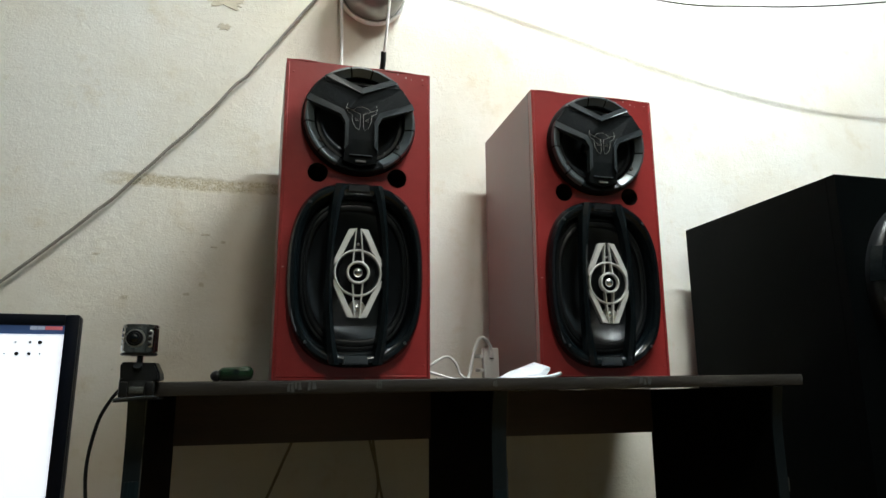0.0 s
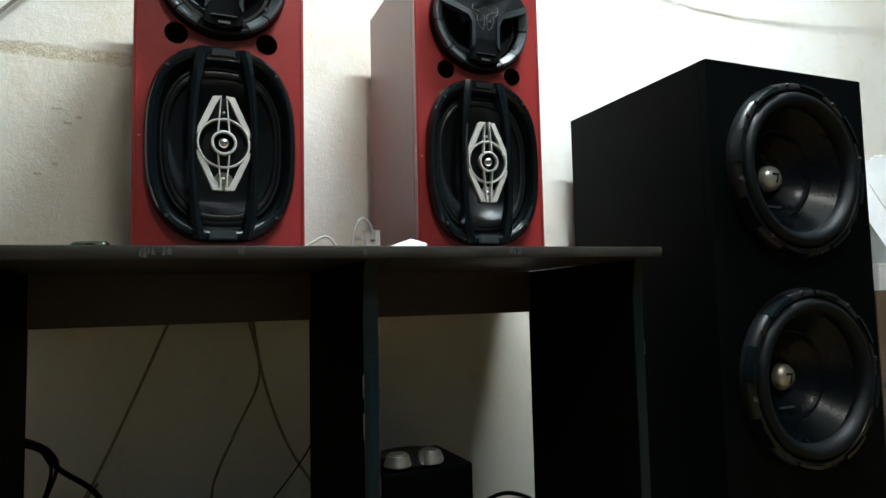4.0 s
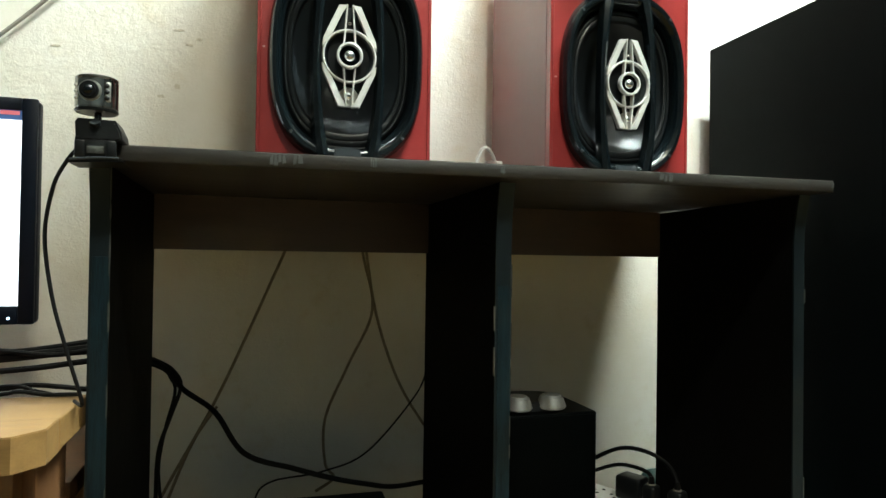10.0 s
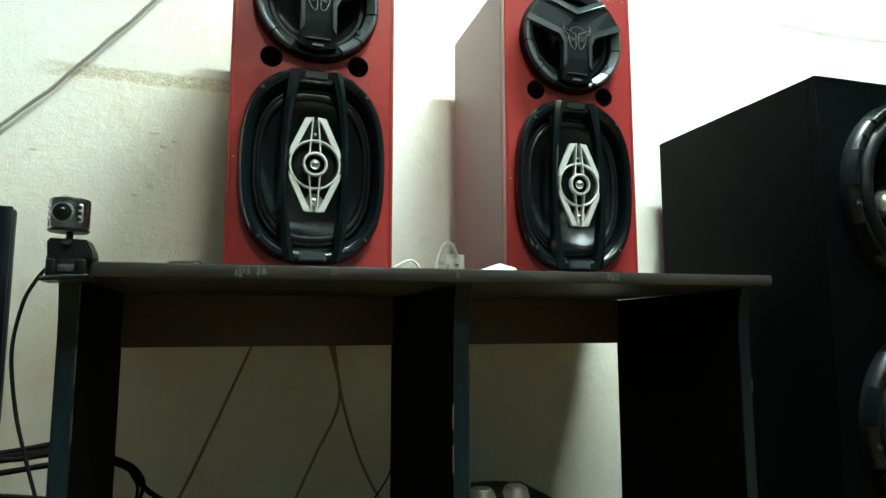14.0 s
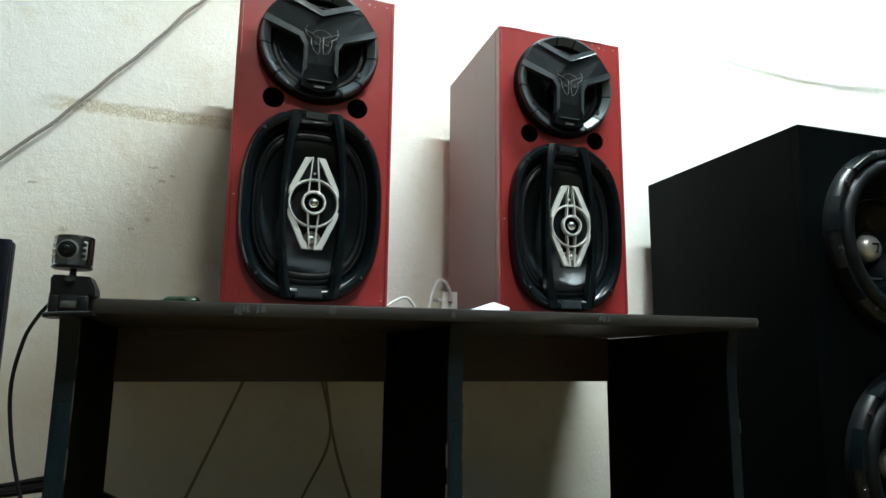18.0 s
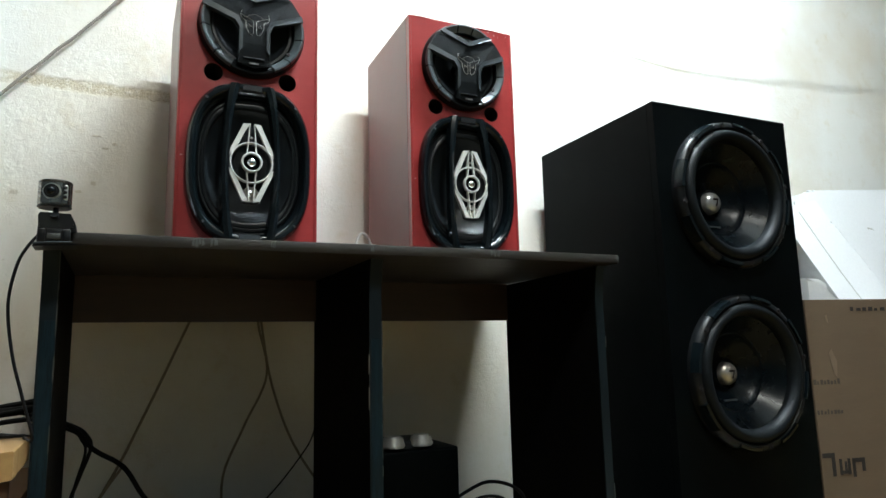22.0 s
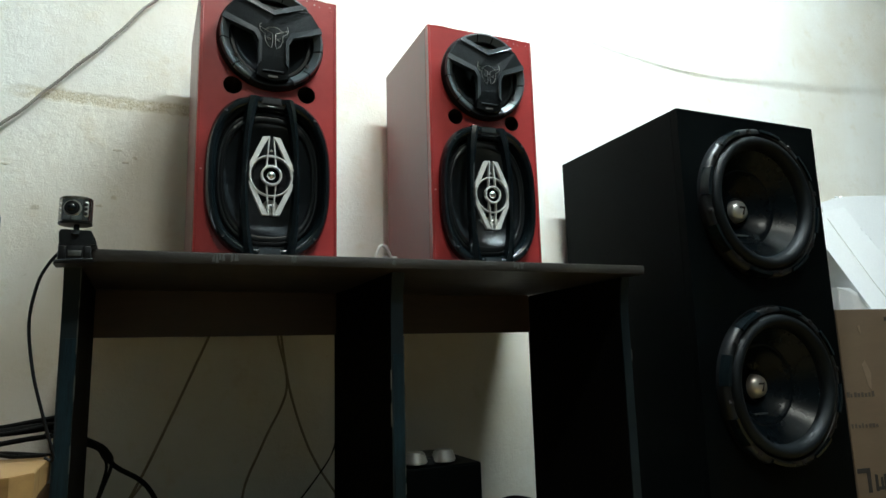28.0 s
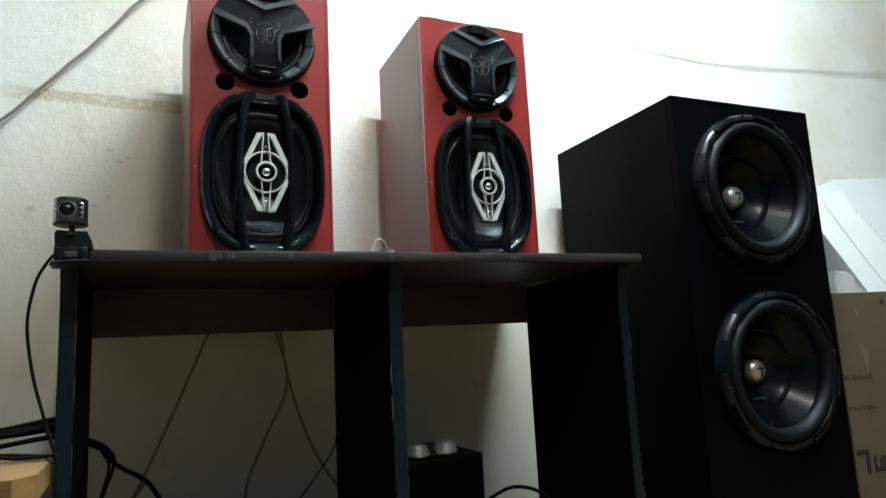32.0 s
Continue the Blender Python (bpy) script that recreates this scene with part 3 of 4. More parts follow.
def round_driver(parent):
    """Round coaxial driver under a three-armed shield grille."""
    R = 0.0925
    d = part("round_driver", shell([(0.97, 0.003), (1.0, 0.001), (1.0, -0.006), (0.985, -0.011), (0.955, -0.0165), (0.92, -0.0170), (0.80, -0.0105), (0.785, -0.008), (0.78, -0.004)], R, R, 2, 72), MATT, parent, "black round coaxial driver with a three-armed grille")
    part("surround", shell([(0.79, 0.001), (0.75, -0.004), (0.70, -0.004), (0.66, 0.001)], R, R, 2, 72), RUBBER, d)
    part("cone", shell([(0.67, 0.0), (0.4, 0.024), (0.2, 0.032), (0.0005, 0.032)], R, R, 2, 64), CONE, d)
    part("tweeter", ball(0.019, pose(0, 0.016, 0), 1, 0.7, 1), GLOSS, d)
    # the shield: one stem down, two arms up and out
    half = [(0.0, 0.038), (0.030, 0.053), (0.052, 0.0655), (0.066, 0.0555), (0.0815, 0.0325), (0.0842, 0.0235), (0.0275, 0.000), (0.0235, -0.012), (0.0225, -0.040), (0.0275, -0.075), (0.0, -0.082)]
    pts = half + [(-x, z) for x, z in half[-2:0:-1]]
    bm = prism(pts, -0.0285, -0.014)
    cap = max((f for f in bm.faces), key=lambda f: -f.calc_center_median().y if len(f.verts) > 6 else -1)
    bmesh.ops.inset_region(bm, faces=[cap], thickness=0.006, use_even_offset=True)
    for v in {v for f in bm.faces for v in f.verts if abs(v.co.y + 0.0285) < 1e-5} - set(cap.verts):
        v.co.y = -0.0235
    for v in bm.verts:
        v.co.y += 0.0085 * (math.hypot(v.co.x, v.co.z) / R) ** 4
    part("shield", bm, SHIELD, d, "perforated matt black shield", smooth=False)
    for sx in (-1, 1):
        for nm, q in (("upper_ridge", [(0, 0.0465), (0, 0.0365), (sx * 0.0560, 0.0625), (sx * 0.0585, 0.0660), (sx * 0.0490, 0.0695)]),
                      ("side_ridge", [(sx * 0.0868, 0.0220), (sx * 0.0832, 0.0325), (sx * 0.028, 0.0062), (sx * 0.0202, -0.010), (sx * 0.0205, -0.050), (sx * 0.0262, -0.058), (sx * 0.0262, -0.014), (sx * 0.0332, -0.0015)])):
            bm = prism(q, -0.0315, -0.02)
            cap = min(bm.faces, key=lambda f: f.calc_center_median().y)
            bmesh.ops.inset_region(bm, faces=[cap], thickness=0.0022, use_even_offset=True)
            for v in {v for f in bm.faces for v in f.verts if abs(v.co.y + 0.0315) < 1e-5} - set(cap.verts):
                v.co.y = -0.0275
            for v in bm.verts:
                v.co.y += 0.0105 * (math.hypot(v.co.x, v.co.z) / R) ** 4
            part(nm, bm, RIDGE, d, smooth=False)
        # crest drawn in thin raised silver lines
        for q in ([(0.0225, 0.0185), (0.025, 0.0120), (0.0145, 0.0072), (0.0025, 0.0020), (0.0025, -0.0190)],
                  [(0.025, 0.0120), (0.0225, 0.0045), (0.0155, 0.0005), (0.0150, -0.0100), (0.0105, -0.0205), (0.0045, -0.0245), (0.0025, -0.0190)],
                  [(0.0145, 0.0072), (0.009, 0.0125), (0.0, 0.0150)], [(0.0052, -0.0085), (0.0110, -0.0045), (0.0100, -0.0100), (0.0052, -0.0085)]):
            part("crest_line", rod([(sx * x, -0.0290, z) for x, z in q], 0.00042, 4, smooth=1), ALU, d, "thin silver crest line", smooth=False)
    bm = prism([(-0.018, -0.0665), (0.018, -0.0665), (0.0172, -0.0648), (-0.0172, -0.0648)], -0.0280, -0.02)
    part("foot_ridge", bm, RIDGE, d, smooth=False)
    # raised rim segments with gaps between them
    for a0, a1 in ((46, 77), (79, 101), (103, 134), (160, 188), (190, 222), (224, 245), (295, 316), (318, 350), (352, 380)):
        bm = bmesh.new()
        rows = []
        for k in range(7):
            t = radians(a0 + (a1 - a0) * k / 6)
            rows.append([bm.verts.new((r * math.cos(t), y, r * math.sin(t))) for r, y in ((0.0735, -0.0125), (0.0845, -0.0212), (0.0878, -0.0208), (0.0900, -0.0130))])
        for r0, r1 in zip(rows, rows[1:]):
            for k in range(3):
                bm.faces.new((r0[k], r0[k + 1], r1[k + 1], r1[k]))
        part("rim_segment", bm, RIMSEG, d)
    for t in (214, 325, 50, 133):
        part("screw_hole", drum(0.0036, 0.0036, 0.0020, 12, m=pose(0.0745 * math.cos(radians(t)), -0.0150, 0.0745 * math.sin(radians(t)), 90)), HOLE, d)
    # maker's mark as a plain pale bar
    part("maker_mark", box(-0.0080, 0.0080, -0.0262, -0.0200, -0.0765, -0.0732), MARK, d, "small pale maker's mark")
    return d


def red_speaker(label, at):
    """Cabinet 0.24 wide, 0.512 high and 0.268 deep; its base is at z = 0 and its front at y = 0."""
    w, h, dp = 0.1195, 0.512, 0.268
    s = thing("loudspeaker", label, "speaker", at, "red loudspeakers")
    ov, rd, ports = (0.0, 0.163), (0.0, 0.4135), ((-0.0635, 0.3235), (0.0635, 0.3235))
    holes = [[(ov[0] + x, ov[1] + z) for x, z in outline(0.094, 0.129, 2.7, 48)], [(rd[0] + x, rd[1] + z) for x, z in outline(0.080, 0.080, 2, 40)]]
    holes += [[(px + x, pz + z) for x, z in outline(0.0158, 0.0158, 2, 28)] for px, pz in ports]
    part("front_panel", holed_panel(-w + 0.0005, w - 0.0005, 0.0005, h - 0.0005, holes, 0.0, 0.015), RED, s, "glossy red painted front board", smooth=False)
    for nm, q in (("side_panel", (-w, -w + 0.015, 0.0152, dp, 0, h)), ("side_panel", (w - 0.015, w, 0.0152, dp, 0, h)),
                  ("top_panel", (-w + 0.0152, w - 0.0152, 0.0152, dp, h - 0.015, h)), ("bottom_panel", (-w + 0.0152, w - 0.0152, 0.0152, dp, 0, 0.015)),
                  ("back_panel", (-w + 0.0152, w - 0.0152, dp - 0.012, dp, 0.0152, h - 0.0152))):
        part(nm, box(*q, 0.0008, 1), RED_SHADED, s, "red painted board, shade and wall reflection put into its colour", smooth=False)
    for px, pz in ports:
        part("bass_port", shell([(1.0, -0.0005), (0.97, 0.002), (0.95, 0.07), (0.001, 0.07)], 0.0162, 0.0162, 2, 28), HOLE, s, "dark round bass port", at=pose(px, 0, pz))
    o = oval_driver(s)
    o.matrix_basis = pose(ov[0], 0, ov[1])
    r = round_driver(s)
    r.matrix_basis = pose(rd[0], 0, rd[1])
    # rolled paint bead round the front and small chips along its edges
    for nm, q in (("edge_bead", (-w + 0.003, -w + 0.0055, -0.0008, 0.001, 0.006, h - 0.006)), ("edge_bead", (w - 0.0055, w - 0.003, -0.0008, 0.001, 0.006, h - 0.006)), ("edge_bead", (-w + 0.006, w - 0.006, -0.0008, 0.001, 0.006, 0.0082))):
        part(nm, box(*q, 0.0006, 1), RED, s)
    for x, z in ((-w + 0.012, h - 0.022), (w - 0.012, h - 0.018), (-w + 0.010, 0.262), (w - 0.009, 0.268), (w - 0.010, 0.30), (-w + 0.011, 0.020), (w - 0.011, 0.024)):
        part("nail_bump", ball(0.0018, pose(x, 0.0002, z), 1, 0.4, 1, 10, 6), RED, s)
    for x, z, ww in ((-0.088, h - 0.0008, 0.05), (0.055, h - 0.0008, 0.09)):
        part("paint_drip", ball(1, pose(x, 0.001, z), ww / 2, 0.002, 0.0022, 14, 6), RED, s)
    rng = random.Random(5)
    for k in range(9):
        x, z = ((rng.uniform(0.02, w - 0.01), h - rng.uniform(0.004, 0.014)) if k < 5 else (rng.choice((-1, 1)) * (w - rng.uniform(0.002, 0.008)), rng.uniform(0.05, h - 0.05)))
        part("paint_chip", box(x, x + rng.uniform(0.001, 0.0035), -0.0004, 0.001, z, z + rng.uniform(0.001, 0.003)), CHIP, s)
    return s


spk = red_speaker("red painted wooden speaker box with two black drivers on the desk", pose(0.2515, 0.185, DESK_Z + 0.0006, 0, 0, -0.5))
copy_thing(spk, pose(0.677, 0.180, DESK_Z + 0.0006, 0, 0, -2.2))


# ---------- black subwoofer tower ----------
def woofer(parent, x, z):
    R = 0.161
    d = part("woofer", shell([(0.96, 0.004), (1.0, 0.001), (1.0, -0.012), (0.985, -0.020), (0.955, -0.0235), (0.915, -0.0235), (0.895, -0.019), (0.885, -0.010)], R, R, 2, 96), PLASTIC, parent, "black twelve inch woofer with bolted rim", at=pose(x, 0, z))
    part("surround", shell([(0.895, -0.014), (0.884, -0.0215), (0.865, -0.0265), (0.835, -0.0300), (0.80, -0.0305), (0.765, -0.0280), (0.735, -0.0205), (0.722, -0.0125), (0.716, -0.0045)], R, R, 2, 96), WOOFRING, d)
    part("cone", shell([(0.725, -0.008), (0.66, 0.004), (0.58, 0.018), (0.52, 0.0285), (0.51, 0.0282), (0.495, 0.0290), (0.475, 0.0345), (0.46, 0.0375), (0.40, 0.046), (0.30, 0.058), (0.24, 0.064), (0.15, 0.066)], R, R, 2, 96), WOOFCONE, d)
    part("dust_cap", shell([(0.158, 0.060), (0.152, 0.050), (0.132, 0.0435), (0.09, 0.0390), (0.045, 0.0370), (0.0005, 0.0365)], R, R, 2, 48), CAPMETAL if z > 0.5 else COPPERY, d, "domed metal dust cap", at=pose(0.003, 0, -0.005))
    part("cap_ring", shell([(0.218, 0.064), (0.212, 0.055), (0.19, 0.051), (0.160, 0.059)], R, R, 2, 48), GLOSS, d, at=pose(0.003, 0, -0.005))
    part("cap_mark", prism([(-0.008, 0.008), (0.007, 0.008), (0.002, -0.01), (-0.002, -0.01), (0.003, 0.004), (-0.008, 0.004)], 0.0357, 0.041), INK, d, smooth=False, at=pose(0.003, 0, -0.005))
    part("cone_mark", box(-0.018, 0.018, 0.0430, 0.0475, -0.0625, -0.0590), RIMSEG, d)
    for k in range(8):
        m = pose(0, 0, 0, 0, -(10 + 45 * k), 0)
        part("bolt_hole", drum(0.0062, 0.0062, 0.0016, 14, m=m @ pose(R * 0.948, -0.0231, 0, 90)), HOLE, d, "dark recessed bolt hole")
        part("bolt", drum(0.0036, 0.0026, 0.0022, 12, m=m @ pose(R * 0.948, -0.0243, 0, 90) @ pose(0.0012, 0.0012, 0)), PLASTIC, d)
    for k in range(8):
        t = 45 * k
        bm = bmesh.new()
        rows = []
        for j in range(6):
            a = radians(t - 11 + 22 * j / 5 + 32.5)
            rows.append([bm.verts.new((r * R * math.cos(a), y, r * R * math.sin(a))) for r, y in ((0.926, -0.0230), (0.934, -0.0285), (0.972, -0.0275), (1.008, -0.010))])
        for r0, r1 in zip(rows, rows[1:]):
            for q in range(3):
                bm.faces.new((r0[q], r0[q + 1], r1[q + 1], r1[q]))
        for row in (rows[0], rows[-1]):
            low = [bm.verts.new((v.co.x, -0.0205 if k2 < 3 else -0.008, v.co.z)) for k2, v in enumerate(row)]
            for q in range(3):
                bm.faces.new((row[q], row[q + 1], low[q + 1], low[q]))
        part("rim_segment", bm, GLOSS, d)
    return d


GREEN_Z = 0.205
SUB = pose(1.0405, 0.022, GREEN_Z + 0.0006, 0, 0, -2.4)
tower = thing("subwoofer_tower", "tall black painted subwoofer box with two large woofers", "speaker", SUB)
SW, SH, SD = 0.397, 0.888, 0.424
wz = (0.698, 0.321)
WX = 0.196
holes = [[(WX + x, z + y) for x, y in outline(0.144, 0.144, 2, 56)] for z in wz]
part("front_panel", holed_panel(0.0003, SW - 0.0003, 0.0003, SH - 0.0003, holes, 0.0, 0.018), BLACKBOX, tower, smooth=False)
for nm, q in (("side_panel", (0, 0.018, 0.0182, SD, 0, SH)), ("side_panel", (SW - 0.018, SW, 0.0182, SD, 0, SH)), ("top_panel", (0.0182, SW - 0.0182, 0.0182, SD, SH - 0.018, SH)),
              ("bottom_panel", (0.0182, SW - 0.0182, 0.0182, SD, 0, 0.018)), ("back_panel", (0.0182, SW - 0.0182, SD - 0.018, SD, 0.0182, SH - 0.0182))):
    part(nm, box(*q, 0.0012, 1), BLACKBOX, tower, smooth=False)
for z, x in zip(wz, (WX, WX + 0.003)):
    woofer(tower, x, z)

# ---------- green trunk under the tower ----------
trunk = thing("metal_chest", "dark green painted metal trunk under the black tower", "trunk", pose(0.925, -0.045, 0))
part("body", box(0.012, 1.80, 0.012, 0.535, 0.02, 0.15, 0.006), GREEN, trunk)
lid = part("lid", box(0, 1.81, 0, 0.545, 0.13, GREEN_Z, 0.022, 5), GREEN, trunk, "rounded green lid with pale streaks over its edge")
# thin pale streaks across the rounded front edge
for x, l in ((0.30, 0.05), (0.52, 0.055), (0.66, 0.05), (0.20, 0.02)):
    part("pale_streak", rod([(x, -0.0008, 0.165), (x + 0.006, 0.0, 0.183), (x + 0.004, 0.0065, GREEN_Z - 0.0058), (x - 0.004, 0.022, GREEN_Z)], 0.0009, 5), WORN, lid)
for x in (0.08, 1.7):
    for y in (0.06, 0.48):
        part("foot", drum(0.018, 0.02, 0.021, 16, m=pose(x, y, 0)), RUBBER, trunk)

# ---------- carton and polystyrene beside the tower ----------
CART = pose(1.452, 0.012, GREEN_Z + 0.0006, 0, 0, -14)     # its local x runs along the printed face
carton = thing("carton", "open brown cardboard carton with faded print", "box", CART)
CL, CW, CH = 0.86, 0.475, 0.474
for nm, q in (("printed_side", (0, CL, 0, 0.006, 0, CH)), ("back_side", (0, CL, CW - 0.006, CW, 0, CH)), ("end_side", (0, 0.006, 0.0062, CW - 0.0062, 0, CH)), ("end_side", (CL - 0.006, CL, 0.0062, CW - 0.0062, 0, CH)), ("base", (0.0062, CL - 0.0062, 0.0062, CW - 0.0062, 0, 0.006))):
    part(nm, box(*q, 0.001, 1), CARD, carton, smooth=False)


def print_bars(x, z, w, h, count, mat, seed, drop=0.0):
    """Unreadable print as a row of plain bars on the printed side."""
    rng = random.Random(seed)
    step = w / count
    for k in range(count):
        bw, zz = step * rng.uniform(0.45, 0.8), z - drop * k / count
        part("print_bar", box(x + k * step, x + k * step + bw, -0.0007, 0.0004, zz, zz + h * rng.uniform(0.6, 1.0)), mat, carton, smooth=False)


print_bars(0.122, 0.447, 0.10, 0.010, 6, INK, 1)
print_bars(0.228, 0.452, 0.03, 0.006, 2, INK, 4)
print_bars(0.002, 0.284, 0.072, 0.012, 8, FADED, 2)
print_bars(0.004, 0.219, 0.070, 0.011, 8, FADED, 3)
for q in ((0.004, 0.036, 0.126, 0.136), (0.027, 0.036, 0.086, 0.127), (0.046, 0.053, 0.088, 0.122), (0.053, 0.068, 0.090, 0.097), (0.060, 0.066, 0.097, 0.116), (0.068, 0.075, 0.088, 0.122), (0.080, 0.088, 0.082, 0.118), (0.080, 0.114, 0.113, 0.122), (0.105, 0.114, 0.093, 0.114)):
    part("print_bar", box(q[0], q[1], -0.0007, 0.0004, q[2], q[3]), INK, carton, smooth=False)
part("label_line", box(0.2135, 0.2155, -0.0007, 0.0004, 0.06, 0.328), INK, carton, smooth=False)
for k in range(4):
    z = 0.326 - 0.066 * k
    part("label_line", box(0.2157, 0.33, -0.0007, 0.0004, z, z + 0.002), INK, carton, smooth=False)
    part("print_bar", box(0.226, 0.262, -0.0007, 0.0004, z - 0.05, z - 0.014), FADED, carton, smooth=False)
part("tear_mark", prism([(0.050, 0.352), (0.058, 0.362), (0.070, 0.335), (0.066, 0.300), (0.060, 0.305)], -0.0007, 0.0004), TORN, carton, "pale torn spot in the card", smooth=False)
part("tear_mark", prism([(0.050, 0.437), (0.056, 0.439), (0.058, 0.420), (0.053, 0.424)], -0.0007, 0.0004), TORN, carton, smooth=False)
part("fold_line", box(0.262, 0.264, -0.0005, 0.0004, 0.0, 0.47), TORN, carton, smooth=False)


def foam_slab(label, at, pts, t):
    s = thing("polystyrene_slab", label, "packaging", at, "polystyrene slabs")
    part("slab", prism(pts, 0, t, 0.003), FOAM, s, smooth=False)
    return s


FZ = GREEN_Z + 0.022
LEAN = pose(0, 0.10, 0.80, -15) @ pose(0, -0.10, -0.80)      # the slabs lean back in the carton
BACKLEAN = pose(0, 0.215, 0.80, -10) @ pose(0, -0.215, -0.80)
slab = foam_slab("thick white polystyrene packing slab tilted in the carton", LEAN @ pose(0, 0.10, 0), [(1.925, FZ), (2.19, FZ), (2.17, 0.28), (1.897, 0.727), (1.795, 0.872), (1.772, 0.912), (1.742, 0.969), (1.650, 0.948), (1.560, 0.927), (1.553, 0.915), (1.594, 0.843), (1.673, 0.688)], 0.07)
# flat strip in place of a hollow, the groove's shade in its colour
part("groove", prism([(1.647, 0.926), (1.650, 0.926), (1.6905, 0.838), (1.728, 0.760), (1.766, 0.692), (1.80, 0.63), (1.797, 0.63), (1.763, 0.692), (1.725, 0.760), (1.688, 0.836)], -0.0007, 0.001), FOAMSHADE, slab, "pressed groove drawn flat, its shade put into the colour", smooth=False)
rng = random.Random(21)
for k in range(14):
    f = k / 13
    x, z = 1.776 + 0.115 * f + rng.uniform(-0.004, 0.002), 0.905 - 0.170 * f
    w = rng.uniform(0.003, 0.008)
    part("crumbled_edge", ball(1, pose(x, 0.001, z, 0, rng.uniform(0, 90), 0), w, 0.003, w * 0.6, 8, 5), FOAM, slab)
back = foam_slab("wide white polystyrene sheet behind the front slab", BACKLEAN @ pose(0, 0.215, 0), [(2.10, FZ), (2.42, FZ), (2.62, 0.62), (2.62, 1.10), (2.40, 1.083), (2.199, 1.063), (2.05, 1.049), (1.905, 1.034), (1.893, 1.030), (1.745, 0.990), (1.70, 0.972), (1.78, 0.80)], 0.035)
# dents as flat patches with their shade painted in
part("dent_shade", prism([(2.13, 0.93), (2.15, 0.928), (2.16, 0.922), (2.148, 0.924), (2.13, 0.925)], -0.0006, 0.001), FOAMSHADE, back, smooth=False)
part("dent_shade", prism([(1.800, 0.984), (1.806, 0.992), (1.803, 0.972), (1.798, 0.966)], -0.0006, 0.001), FOAMSHADE, back, smooth=False)
for x, z, w in ((1.893, 1.031, 0.012), (1.915, 1.0335, 0.008), (1.870, 1.022, 0.007)):
    part("crumbled_edge", ball(1, pose(x, 0.003, z), w, 0.004, 0.004, 8, 5), FOAM, back)
chunk = thing("polystyrene_offcut", "small broken offcut of white polystyrene in the carton", "packaging", pose(0, 0.05, 0), "polystyrene slabs")
bm = prism([(1.53, FZ), (1.65, FZ), (1.652, 0.672), (1.640, 0.680), (1.634, 0.690), (1.616, 0.694), (1.612, 0.712), (1.600, 0.722), (1.580, 0.732), (1.53, 0.735)], 0, 0.045, 0.006)
for v in bm.verts:
    v.co += Vector((rng.uniform(-0.003, 0.003), rng.uniform(-0.004, 0.004), rng.uniform(-0.003, 0.003) if v.co.z > 0.3 else 0))
part("lump", bm, FOAM, chunk, smooth=False)

# ---------- web camera clipped on the desk ----------
wc = thing("web_camera", "small silver and black web camera clipped on the desk edge", "webcam", pose(-0.0165, -0.004, DESK_Z))
part("clip_jaw", prism([(-0.021, -0.0215), (0.026, -0.0185), (0.024, -0.0162), (-0.018, -0.0162)], -0.012, 0.03, 0.001), PLASTIC, wc, smooth=False)
part("clip_back", box(-0.0165, 0.018, -0.0095, -0.0045, -0.0163, 0.004, 0.001), PLASTIC, wc)
part("hinge_plate", box(-0.006, 0.009, -0.0112, -0.0090, -0.0120, -0.0045, 0.0008), CLEAR, wc, "small metal hinge plate")
for sx in (-1, 1):
    part("clip_leg", box(0.0015 + sx * 0.0135 - 0.0045, 0.0015 + sx * 0.0135 + 0.0045, -0.0118, -0.0070, -0.0160, 0.0008, 0.0015), PLASTIC, wc)
part("jaw_lip", rod([(-0.020, -0.0125, -0.0185), (0.0, -0.0135, -0.0165), (0.022, -0.0125, -0.0155)], 0.0013, 6), RIDGE, wc)
part("pivot_cup", drum(0.0052, 0.0045, 0.003, 16, m=pose(0.001, -0.0102, 0.0165, 50)), MATT, wc)
part("clip_arm", prism([(-0.0160, 0.0040), (-0.0130, 0.0006), (0.0190, 0.0006), (0.0245, 0.0030), (0.0235, 0.0100), (0.0180, 0.0212), (-0.0145, 0.0218), (-0.0170, 0.0180)], -0.010, 0.026, 0.002), PLASTIC, wc, smooth=False)
part("neck", drum(0.0035, 0.003, 0.012, 12, m=pose(0.001, 0.0, 0.0205)), GLOSS, wc)
head = part("camera_head", drum(0.0190, 0.0190, 0.030, 40, 0.002, m=pose(-0.001, 0.004, 0.0315)), DARKCHROME, wc, "dark mirrored drum body")
part("top_cap", drum(0.0193, 0.0188, 0.003, 40, 0.001, m=pose(-0.001, 0.004, 0.0602)), DARKCHROME, head)
part("bottom_cap", drum(0.0190, 0.0195, 0.003, 40, 0.001, m=pose(-0.001, 0.004, 0.0292)), PLASTIC, head)
part("lens_barrel", drum(0.0092, 0.0080, 0.006, 28, 0.0018, m=pose(-0.0035, -0.0135, 0.0475, 90, 0, -5)), PLASTIC, head)
part("lens_collar", drum(0.0104, 0.0100, 0.003, 28, 0.0008, m=pose(-0.0032, -0.0128, 0.0475, 90, 0, -5)), ALU, head)
part("led_recess", box(0.0078, 0.0140, -0.0118, -0.0085, 0.0375, 0.0575, 0.002, 2), ALU, head)
part("lens", ball(0.0045, pose(-0.0040, -0.0192, 0.0475), 1, 0.5, 1, 14, 8), GLOSS, head)
for dz in (0.0535, 0.0475, 0.0415):
    part("led_lamp", ball(0.0024, pose(0.0108, -0.0118, dz), 1, 0.8, 1, 12, 8), PLASTIC, head)
    part("led_lamp", ball(0.0018, pose(-0.0168, -0.0068, dz), 1, 0.8, 1, 10, 6), ALU, head)


